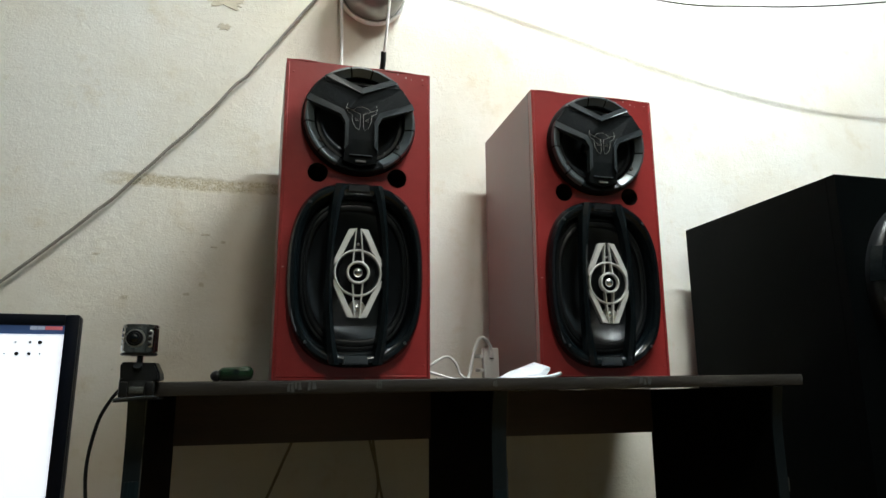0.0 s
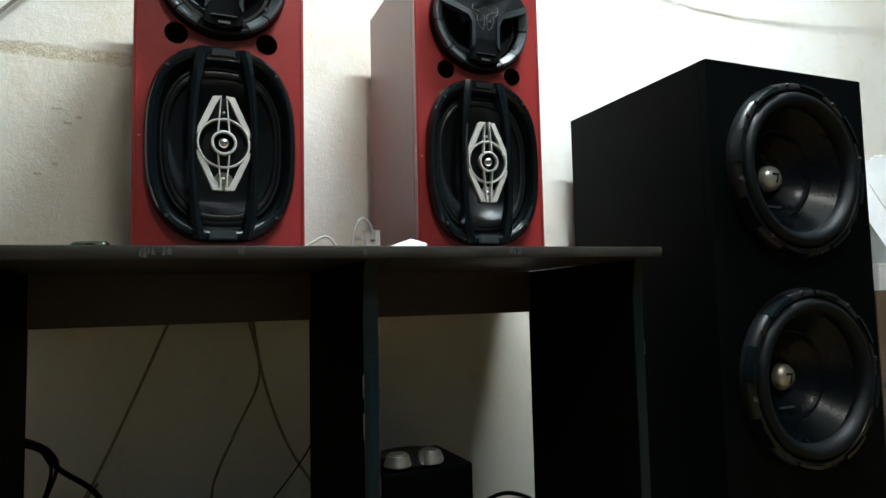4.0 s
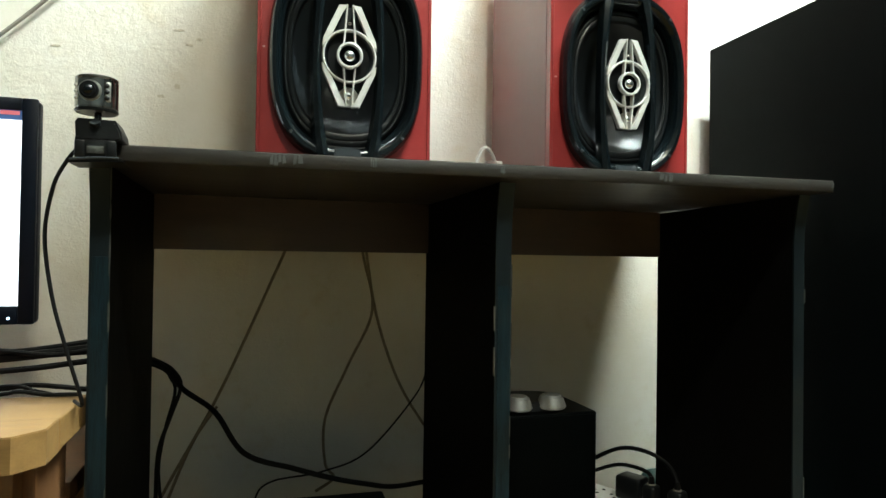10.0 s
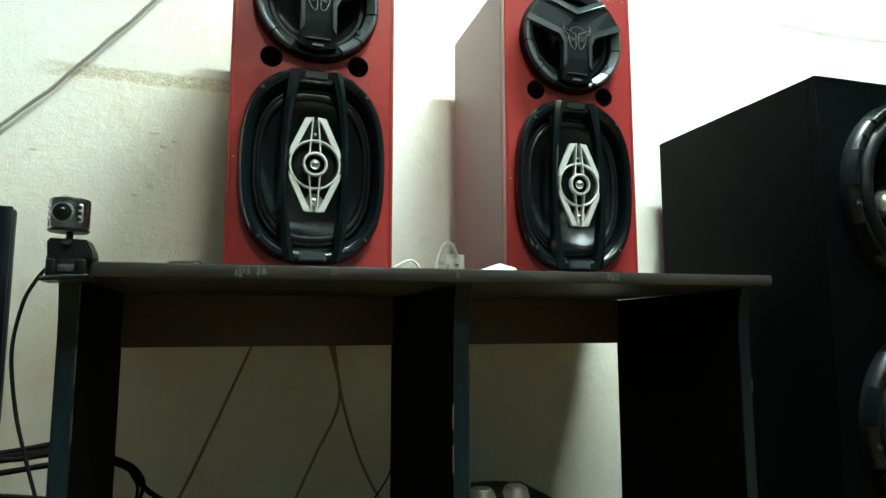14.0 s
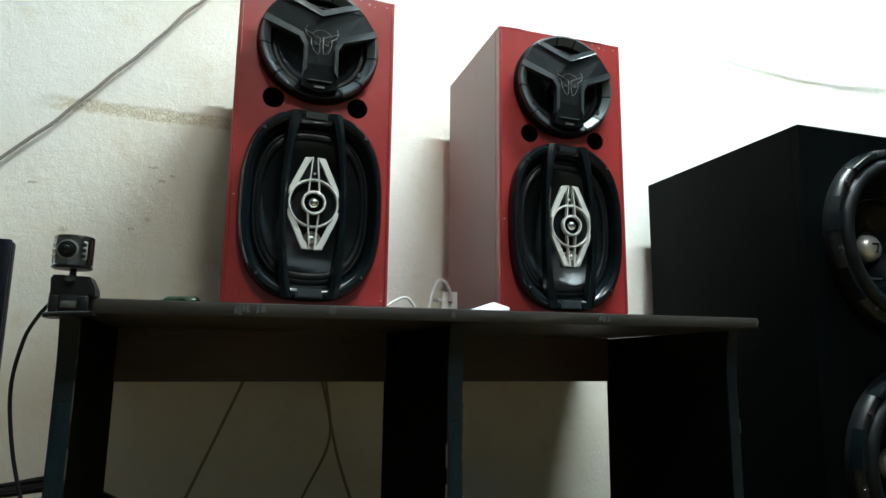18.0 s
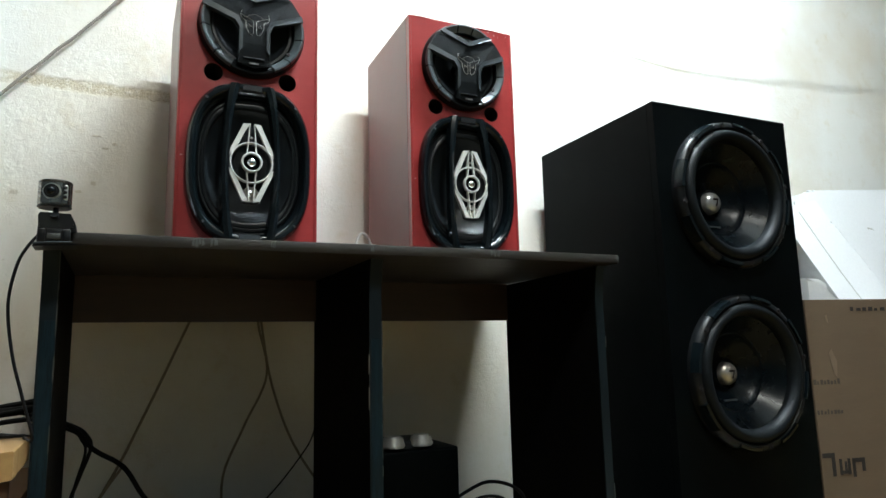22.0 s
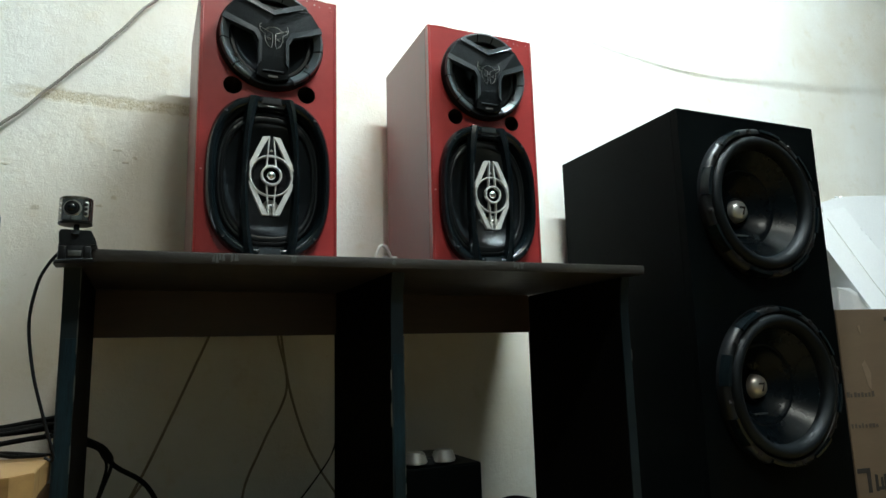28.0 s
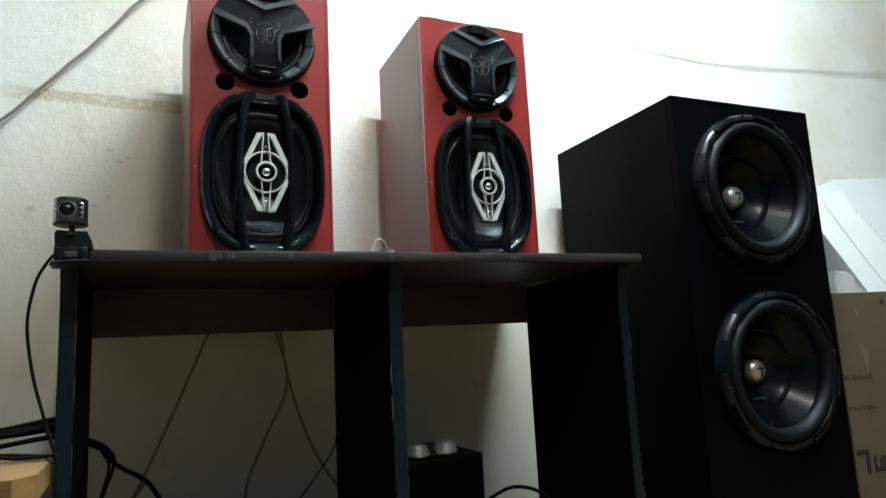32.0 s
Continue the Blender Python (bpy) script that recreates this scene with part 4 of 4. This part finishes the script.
def cable(name, label, pts, r, mat, category="cable", group="", sides=8):
    return tagged(link(name, rod(pts, r, sides), mat, smooth=True), label, category, group)


cable("webcam_cable", "thin black cable hanging from the web camera", [(-0.030, -0.006, 0.746), (-0.0415, -0.006, 0.730), (-0.052, -0.006, 0.705), (-0.058, -0.006, 0.658), (-0.0505, -0.006, 0.600), (-0.037, -0.006, 0.548), (-0.024, -0.004, 0.500), (-0.034, 0.012, 0.4985)], 0.0019, CABLE)

# ---------- timber table with the monitor ----------
TT = 0.4955
table = thing("timber_table", "rough pale timber table beside the desk", "table", pose(0, 0, 0))
for k, (y0, y1, x1) in enumerate(((-0.105, -0.046, -0.052), (-0.0445, 0.062, -0.0325))):
    b2 = bmesh.new()
    if k == 0:
        b2 = prism([(-1.2, y0), (x1, y0), (-0.0325, y0 + 0.022), (-0.0325, y1), (-1.2, y1)], 0, -0.03, 0.001)
        bmesh.ops.transform(b2, matrix=Matrix(((1, 0, 0, 0), (0, 0, 1, 0), (0, 1, 0, TT), (0, 0, 0, 1))), verts=b2.verts)
    else:
        bar(b2, -1.2, x1, y0, y1, TT - 0.03, TT - 0.0008 * k, 0.0015)
    part("plank", b2, PINE, table, smooth=False)
part("apron", box(-1.15, -0.06, -0.07, -0.045, TT - 0.125, TT - 0.0302, 0.002), BROWNWOOD, table)
part("back_shelf", box(-1.15, -0.05, 0.075, 0.47, 0.375, 0.40, 0.002), BROWNWOOD, table, "brown lower board that carries the monitor")
part("end_board", box(-0.075, -0.05, -0.0448, 0.055, 0.03, TT - 0.0302, 0.002), BROWNWOOD, table, "brown rough end board")
for x in (-0.11, -1.12):
    for y, top_z in ((-0.04, TT - 0.0302), (0.40, 0.3748)):
        part("leg", box(x - 0.025, x + 0.025, y, y + 0.05, 0, top_z, 0.003), BROWNWOOD, table)

mon = thing("monitor", "black flat monitor with a bright web page on screen", "monitor", pose(-0.367, 0.30, 0.4003))
part("foot", drum(0.10, 0.085, 0.012, 40, 0.004), GLOSS, mon)
part("stem", box(-0.03, 0.03, 0.028, 0.05, 0.011, 0.28, 0.004), PLASTIC, mon)
case = part("case", box(-0.215, 0.215, 0.006, 0.030, 0.050, 0.357, 0.006, 3), BEZEL, mon, at=pose(0, 0, 0.0952))
for q in ((-0.215, -0.196, 0.050, 0.357), (0.196, 0.215, 0.050, 0.357), (-0.1962, 0.1962, 0.340, 0.357), (-0.1962, 0.1962, 0.050, 0.075)):
    part("bezel", box(q[0], q[1], 0.0, 0.008, q[2], q[3], 0.002), BEZEL, case)
scr = part("screen", box(-0.1962, 0.1962, 0.004, 0.0075, 0.0748, 0.3402), SCREEN, case, "lit white screen", smooth=False)
part("title_bar", box(-0.196, 0.196, 0.0030, 0.0042, 0.327, 0.340), TITLEBAR, scr, smooth=False)
for q, m in (((0.150, 0.1595), GREYBTN), ((0.160, 0.1695), GREYBTN), ((0.170, 0.193), CLOSEBTN)):
    part("window_button", box(*q, 0.0024, 0.0032, 0.3335, 0.339), m, scr, smooth=False)
for x, z, w in ((0.165, 0.315, 0.005), (0.152, 0.315, 0.003), (0.133, 0.315, 0.002), (0.136, 0.298, 0.005), (0.152, 0.298, 0.004), (0.166, 0.298, 0.002), (0.12, 0.298, 0.002)):
    part("icon", drum(w * 0.6, w * 0.6, 0.0012, 14, m=pose(x, 0.0042, z, 90)), ICON, scr, smooth=False)
part("page_panel", box(0.06, 0.118, 0.0030, 0.0042, 0.245, 0.26), LILAC, scr, smooth=False)
part("page_picture", box(0.07, 0.112, 0.0030, 0.0042, 0.215, 0.23), ICON, scr, smooth=False)
part("power_light", drum(0.0018, 0.0018, 0.0014, 10, m=pose(0.186, 0.0002, 0.0585, 90)), LED, case)

for pts, r in (([(-0.60, 0.31, 0.46), (-0.30, 0.305, 0.495), (-0.189, 0.30, 0.501), (-0.122, 0.30, 0.507), (-0.084, 0.30, 0.511), (-0.031, 0.30, 0.515)], 0.0062),
               ([(-0.60, 0.30, 0.44), (-0.30, 0.29, 0.478), (-0.182, 0.28, 0.487), (-0.13, 0.28, 0.491), (-0.08, 0.28, 0.497), (-0.031, 0.28, 0.50)], 0.0040),
               ([(-0.60, 0.29, 0.45), (-0.30, 0.295, 0.50), (-0.20, 0.295, 0.512), (-0.12, 0.29, 0.505), (-0.031, 0.295, 0.520)], 0.0034),
               ([(-0.45, 0.14, 0.470), (-0.20, 0.13, 0.488), (-0.131, 0.12, 0.493), (-0.098, 0.12, 0.496), (-0.045, 0.12, 0.489), (-0.031, 0.125, 0.487)], 0.0028),
               ([(-0.40, 0.05, 0.4985), (-0.19, 0.055, 0.4978), (-0.118, 0.062, 0.4978), (-0.095, 0.058, 0.5010), (-0.070, 0.054, 0.4978), (-0.037, 0.050, 0.4975)], 0.0022),
               ([(-0.33, 0.09, 0.480), (-0.18, 0.085, 0.496), (-0.11, 0.08, 0.503), (-0.085, 0.078, 0.497), (-0.055, 0.075, 0.490), (-0.031, 0.078, 0.486)], 0.0022)):
    cable("power_cable", "black cable strung behind the timber table", pts, r, CABLE, group="table cables")

for dz, dy, r in ((0.006, 0.010, 0.0048), (-0.007, 0.014, 0.0044)):
    cable("power_cable", "black cable strung behind the timber table", [(-0.60, 0.31 + dy, 0.455 + dz), (-0.30, 0.306 + dy, 0.492 + dz), (-0.16, 0.30 + dy, 0.505 + dz * 0.6), (-0.084, 0.30 + dy, 0.513 + dz), (-0.031, 0.30 + dy, 0.521 + dz)], r, CABLE, group="table cables")

# ---------- things under the desk ----------
SHELF = 0.1866
amp = thing("amplifier_box", "small black amplifier box with two silver knobs on top", "amplifier", pose(0.501, 0.219, SHELF))
part("body", box(0, 0.163, 0.0, 0.150, 0, 0.216, 0.004, 3), BLACKBOX, amp)
part("front_sheet", box(0.004, 0.159, -0.0016, 0.002, 0.004, 0.212, 0.001), BLACKBOX, amp)
part("knob_bed", drum(0.05, 0.046, 0.016, 40, 0.003), PLASTIC, amp, at=Matrix.Translation((0.068, 0.06, 0.2155)) @ Matrix.Diagonal((1.3, 1.0, 1.0, 1)))
for x in (0.033, 0.091):
    part("knob", drum(0.0245, 0.0175, 0.021, 36, 0.003), KNOBMETAL, amp, "silver turning knob", at=pose(x, 0.018, 0.2215))
part("white_label", box(0.054, 0.083, -0.0028, -0.001, 0.008, 0.037), WHITE, amp, smooth=False)
part("label_print", box(0.058, 0.079, -0.0034, -0.0026, 0.027, 0.0285), FADED, amp, smooth=False)

STRIP = pose(0.776, 0.296, SHELF, 0, 0, 26.6)
strip = thing("power_strip", "white multi socket power strip on the desk shelf", "power strip", STRIP)
part("body", box(-0.034, 0.034, -0.122, 0.122, 0.004, 0.034, 0.007, 3), OFFWHITE, strip)
part("base_tray", box(-0.0325, 0.0325, -0.120, 0.120, 0, 0.0062, 0.002), OFFWHITE, strip)
part("top_plate", box(-0.029, 0.029, -0.117, 0.117, 0.0335, 0.0352, 0.0006, 1), WHITE, strip)
part("indicator", ball(0.005, pose(0.012, -0.1225, 0.010), 1, 0.6, 1, 12, 8), WHITE, strip)
part("rocker_switch", box(0.008, 0.020, -0.108, -0.090, 0.0348, 0.039, 0.0015), OFFWHITE, strip)
for y in (-0.055, -0.015, 0.025, 0.06, 0.095):
    for x, dy in ((-0.011, 0), (0.011, 0), (0, 0.012)):
        part("socket_hole", drum(0.0032, 0.0032, 0.001, 10, m=pose(x, y + dy, 0.0348)), HOLE, strip)
for k, (x, y, sx, sy, sz) in enumerate(((0.010, 0.002, 0.019, 0.024, 0.041), (-0.010, -0.046, 0.013, 0.012, 0.042), (-0.009, -0.092, 0.013, 0.013, 0.044))):
    p = thing("plug", ("black plug-in adaptor block", "black power plug")[k > 0] + " in the white strip", "plug", STRIP @ pose(x, y, 0.0353), "plugs in the strip")
    part("plug_body", box(-sx, sx, -sy, sy, 0, sz, 0.006, 3), PLASTIC, p)
    if k:
        part("strain_relief", drum(0.006, 0.004, 0.016, 12, m=pose(0, 0, sz - 0.002)), CABLE, p)
        part("grip_ring", drum(0.0072, 0.0068, 0.003, 14, m=pose(0, 0, sz - 0.001)), GREYCABLE, p)
cable("plug_cable", "black cable arching from amplifier to power strip", [(0.700, 0.40, 0.225), (0.735, 0.395, 0.255), (0.781, 0.375, 0.284), (0.797, 0.34, 0.300), (0.812, 0.30, 0.303), (0.817, 0.26, 0.299), (0.814, 0.228, 0.290), (0.809, 0.2095, 0.276)], 0.0038, CABLE)
cable("plug_cable", "black cable arching from amplifier to power strip", [(0.700, 0.395, 0.22), (0.74, 0.39, 0.240), (0.783, 0.358, 0.264), (0.785, 0.30, 0.279), (0.788, 0.262, 0.281), (0.7878, 0.2505, 0.274)], 0.0034, CABLE)

dev = thing("set_top_box", "flat black device lying on the lower shelf", "device", pose(0.066, 0.207, SHELF, 0, 0, -2))
part("body", box(0, 0.275, 0, 0.166, 0.004, 0.068, 0.003, 3), BLACKBOX, dev)
part("front_line", box(0.006, 0.269, -0.0012, 0.002, 0.0635, 0.0650), RIDGE, dev, "thin grey front line")
for x, w in ((0.166, 0.014), (0.186, 0.006), (0.198, 0.010), (0.216, 0.004), (0.226, 0.008)):
    part("front_mark", box(x, x + w, -0.0008, 0.002, 0.050, 0.0545), MARK, dev, smooth=False)
for x in (0.02, 0.255):
    for y in (0.02, 0.146):
        part("foot", drum(0.008, 0.008, 0.005, 12, m=pose(x, y, 0)), RUBBER, dev)
pouch = thing("clear_pouch", "remote control in a scratched clear plastic sleeve", "remote", pose(0.222, 0.270, SHELF + 0.0685, 0, 0, 15))
part("remote_body", box(-0.052, 0.052, -0.019, 0.019, 0, 0.011, 0.004), BOARD, pouch)
part("sleeve", box(-0.057, 0.057, -0.023, 0.023, 0.0108, 0.0155, 0.002), CLEAR, pouch, "scratched clear plastic")
part("sleeve_seam", rod([(-0.057, -0.0235, 0.006), (0.0, -0.0245, 0.0055), (0.057, -0.0235, 0.006)], 0.0012, 6), GREYCABLE, pouch)

cable("thick_cable", "thick black cable hanging behind the desk", [(-0.08, 0.41, 0.50), (-0.006, 0.40, 0.472), (0.032, 0.395, 0.43), (0.081, 0.36, 0.400), (0.126, 0.35, 0.336), (0.201, 0.35, 0.307), (0.265, 0.355, 0.284), (0.32, 0.375, 0.264), (0.37, 0.39, 0.250), (0.44, 0.42, 0.243), (0.50, 0.44, 0.242)], 0.0042, CABLE)
cable("loop_cable", "black cable looped behind the desk side", [(-0.08, 0.415, 0.505), (-0.006, 0.405, 0.474), (0.019, 0.40, 0.456), (0.027, 0.40, 0.432), (0.012, 0.40, 0.385), (-0.003, 0.395, 0.335), (-0.005, 0.39, 0.265), (-0.004, 0.38, SHELF + 0.004)], 0.0032, CABLE)
cable("loop_cable", "black cable looped behind the desk side", [(-0.08, 0.42, 0.49), (-0.006, 0.41, 0.464), (0.012, 0.405, 0.447), (0.019, 0.40, 0.425), (0.006, 0.40, 0.37), (-0.003, 0.40, 0.31), (0.002, 0.395, 0.25), (0.003, 0.39, SHELF + 0.004)], 0.0026, CABLE)
cable("thin_cable", "thin dark wire hanging behind the desk", [(0.462, 0.47, 0.46), (0.452, 0.47, 0.441), (0.429, 0.47, 0.387), (0.34, 0.47, 0.289), (0.259, 0.47, 0.259), (0.171, 0.46, 0.252), (0.143, 0.45, 0.225), (0.14, 0.43, 0.16)], 0.0016, CABLE)
yw = WALL_Y - 0.0024
cable("old_wire", "old paint-spattered wire running down the wall", [(0.21, yw, 0.70), (0.187, yw, 0.647), (0.125, yw, 0.50), (0.07, yw, 0.378), (-0.009, yw, 0.229), (-0.03, yw, 0.16)], 0.0026, OLDWIRE, group="old wires")
cable("old_wire", "old paint-spattered wire running down the wall", [(0.078, yw, 0.378), (0.04, yw, 0.32), (0.003, yw, 0.229), (-0.02, yw, 0.16)], 0.0026, OLDWIRE, group="old wires")
cable("old_wire", "old paint-spattered wire running down the wall", [(0.325, yw, 0.70), (0.331, yw, 0.647), (0.350, yw, 0.543), (0.305, yw, 0.44), (0.266, yw, 0.347), (0.267, yw, 0.265), (0.283, yw, 0.237), (0.25, yw, 0.215)], 0.0026, OLDWIRE, group="old wires")
cable("old_wire", "old paint-spattered wire running down the wall", [(0.332, yw, 0.70), (0.338, yw, 0.647), (0.356, yw, 0.543), (0.386, yw, 0.447), (0.42, yw, 0.375), (0.47, yw, 0.30)], 0.0026, OLDWIRE, group="old wires")

# ---------- on the wall ----------
WY = WALL_Y - 0.012
cable("strung_cable", "grey cable strung down across the plaster wall", [(0.33, WY, 1.76), (0.24, WY, 1.632), (0.178, WY, 1.543), (0.138, WY, 1.481), (0.096, WY, 1.418), (0.066, WY, 1.372), (0.04, WY, 1.344), (0.007, WY, 1.296), (-0.02, WY, 1.262), (-0.043, WY, 1.232), (-0.072, WY, 1.2), (-0.098, WY, 1.167), (-0.128, WY, 1.132), (-0.16, WY, 1.092), (-0.19, WY, 1.062), (-0.24, WY, 1.01), (-0.327, WY, 0.925), (-0.55, WY, 0.71)], 0.0030, GREYCABLE)
cable("hanging_wire", "black wire strung in front of the wall", [(0.45, 0.45, 1.72), (0.998, 0.417, 1.666), (1.249, 0.388, 1.672), (1.565, 0.353, 1.711), (2.087, 0.314, 1.825), (2.60, 0.27, 1.97), (3.6, 0.20, 2.30)], 0.0019, CABLE)
bowl = thing("bowl_lamp", "round grey bowl lamp fixed high on the wall", "lamp", pose(0.318, 0.455, 1.603))
part("bowl", shell([(0.066, 0.05), (0.072, 0.02), (0.068, -0.01), (0.055, -0.035), (0.03, -0.05), (0.0005, -0.055)], 1, 1, 2, 48), GREYGLASS, bowl)
part("rim", shell([(0.070, 0.049), (0.077, 0.035), (0.075, 0.022), (0.066, 0.03)], 1, 1, 2, 48), WHITE, bowl)
cable("lamp_cord", "white cord hanging beside the lamp", [(0.247, 0.47, 1.70), (0.248, 0.47, 1.60), (0.252, 0.474, 1.50), (0.254, 0.476, 1.40), (0.255, 0.478, 1.20), (0.250, 0.484, 0.755), (0.212, 0.493, 0.70)], 0.0032, WHITECABLE, group="lamp cords")
cord = thing("taped_cord", "white cord with a black taped joint", "cable", pose(0, 0, 0), "lamp cords")
part("cord", rod([(0.35, 0.40, 1.66), (0.347, 0.42, 1.57), (0.343, 0.445, 1.47), (0.341, 0.46, 1.44)], 0.003, 8), WHITECABLE, cord)
part("taped_joint", rod([(0.341, 0.458, 1.448), (0.3415, 0.462, 1.43), (0.340, 0.468, 1.405), (0.341, 0.472, 1.385)], 0.0058, 8), CABLE, cord, "black tape")
part("tail", rod([(0.341, 0.472, 1.388), (0.342, 0.478, 1.30), (0.340, 0.486, 0.755), (0.328, 0.493, 0.70)], 0.003, 8), WHITECABLE, cord)


def scrape(x, z, w, h, seed):
    """A flake-edged patch where the paint has come away, a hair proud of the wall."""
    rng = random.Random(seed)
    pts = []
    for k in range(34):
        a = 2 * math.pi * k / 34
        f = rng.uniform(0.45, 0.95)
        pts.append((x + w / 2 * f * math.copysign(abs(math.cos(a)) ** 0.7, math.cos(a)), z + h / 2 * f * math.copysign(abs(math.sin(a)) ** 0.7, math.sin(a))))
    return part("scraped_patch", prism(pts, WALL_Y - 0.0012, WALL_Y + 0.001), SCRAPED, north, "scraped patch of bare plaster", smooth=False)


for k, (x, z, w, h) in enumerate(((0.01, 1.545, 0.085, 0.06), (0.012, 1.478, 0.032, 0.022), (0.105, 1.128, 0.03, 0.018),
                                   (0.003, 0.934, 0.012, 0.012), (-0.022, 0.915, 0.016, 0.007), (-0.13, 0.905, 0.018, 0.012), (0.004, 1.032, 0.020, 0.005), (0.022, 1.008, 0.016, 0.005), (0.037, 1.019, 0.013, 0.007), (-0.184, 0.985, 0.018, 0.005))):
    scrape(x, z, w, h, k)

# ---------- small things on the desk ----------
ad = thing("phone_charger", "white plug-in phone charger standing on the desk", "charger", pose(0.5275, 0.336, DESK_Z + 0.0006, 0, -1, 6))
part("charger_body", box(-0.0152, 0.0152, -0.006, 0.006, 0.0, 0.0605, 0.002), WHITE, ad)
part("cable_socket", box(-0.004, 0.004, -0.0068, -0.0055, 0.040, 0.050, 0.0004, 1), GREYCABLE, ad)
for z in (0.0205, 0.0455):
    part("plug_pin", box(-0.032, -0.0148, -0.0025, 0.0025, z - 0.0032, z + 0.0032, 0.0008), ALU, ad)
    part("pin_collar", box(-0.0225, -0.0150, -0.003, 0.003, z - 0.0037, z + 0.0037, 0.0008), WHITE, ad)
part("cable_boot", drum(0.0048, 0.0036, 0.016, 12, m=pose(-0.002, -0.008, 0.044, 24)), WHITE, ad)
cable("charger_cable", "white charger cable curled on the desk", [(0.5255, 0.324, 0.806), (0.517, 0.318, 0.820), (0.504, 0.312, 0.8285), (0.494, 0.31, 0.822), (0.485, 0.31, 0.798), (0.476, 0.305, 0.764), (0.466, 0.295, 0.7536), (0.44, 0.27, 0.7534), (0.40, 0.25, 0.7534)], 0.0031, WHITECABLE)
cable("charger_cable", "white charger cable curled on the desk", [(0.36, 0.31, 0.7534), (0.378, 0.29, 0.764), (0.397, 0.28, 0.777), (0.418, 0.28, 0.790), (0.432, 0.28, 0.791), (0.443, 0.28, 0.779), (0.452, 0.278, 0.760), (0.466, 0.262, 0.7534), (0.50, 0.235, 0.7534), (0.535, 0.215, 0.7534)], 0.0023, WHITECABLE)
cable("charger_cable", "white charger cable curled on the desk", [(0.375, 0.262, 0.7665), (0.395, 0.255, 0.764), (0.414, 0.245, 0.7575), (0.432, 0.235, 0.7534), (0.47, 0.215, 0.7534), (0.51, 0.20, 0.7534)], 0.0023, WHITECABLE)
sheet = thing("polythene_packet", "crumpled thin white polythene packet on the desk", "packet", pose(0.512, 0.148, DESK_Z + 0.0006, 0, 0, 4))
bm = bmesh.new()
ridge = [(-0.052, 0.003, 0.020), (-0.036, 0.007, 0.026), (-0.022, 0.015, 0.025), (-0.008, 0.021, 0.028), (0.008, 0.024, 0.026), (0.019, 0.0295, 0.024), (0.030, 0.0275, 0.018), (0.0425, 0.0235, 0.007)]
rng = random.Random(11)
rows = []
for x, h, w in ridge:
    lift = 0.0 if x < 0.015 else (x - 0.015) * 0.62
    rows.append([bm.verts.new((x + rng.uniform(-0.002, 0.002), y * w + rng.uniform(-0.002, 0.002), max(lift + z * (h - lift) * rng.uniform(0.88, 1.06), 0.0)))
                 for y, z in ((-1, 0), (-0.82, 0.42), (-0.35, 0.80), (0.1, 1.0), (0.55, 0.72), (1, 0))])
for r0, r1 in zip(rows, rows[1:]):
    for k in range(5):
        bm.faces.new((r0[k], r0[k + 1], r1[k + 1], r1[k]))
    bm.faces.new((r0[5], r0[0], r1[0], r1[5]))
bm.faces.new(rows[0]), bm.faces.new(rows[-1][::-1])
bmesh.ops.triangulate(bm, faces=bm.faces)
part("packet", bm, PAPER, sheet, smooth=False)
part("folded_hem", rod([(-0.050, -0.020, 0.0032), (-0.02, -0.0255, 0.0030), (0.012, -0.026, 0.0045), (0.036, -0.022, 0.0068), (0.0535, -0.018, 0.0105)], 0.0030, 7), PAPER, sheet, "rolled white hem")
part("hem_end", drum(0.0034, 0.0034, 0.003, 10, m=pose(0.0525, -0.018, 0.0103, 0, 80, 12)), GREYCABLE, sheet)
toy = thing("green_case", "small dark green glossy case lying on the desk", "case", pose(0.080, 0.20, DESK_Z + 0.0006, 0, 0, -4))
bm = bmesh.new()
bar(bm, -0.022, 0.027, -0.012, 0.012, 0.0, 0.0215, 0.0085, 4)
bmesh.ops.transform(bm, matrix=Matrix(((1, 0, 0, 0), (0, 1, 0, 0), (0.05, 0, 0.95, 0.0011), (0, 0, 0, 1))), verts=bm.verts)
part("shell", bm, BOTTLE, toy)
part("seam", box(0.0035, 0.0050, -0.0123, 0.0123, 0.002, 0.0205, 0.004), GLOSS, toy)
part("nozzle", ball(0.008, pose(-0.0235, 0, 0.0085), 1.15, 1.0, 1.0, 16, 10), PLASTIC, toy)
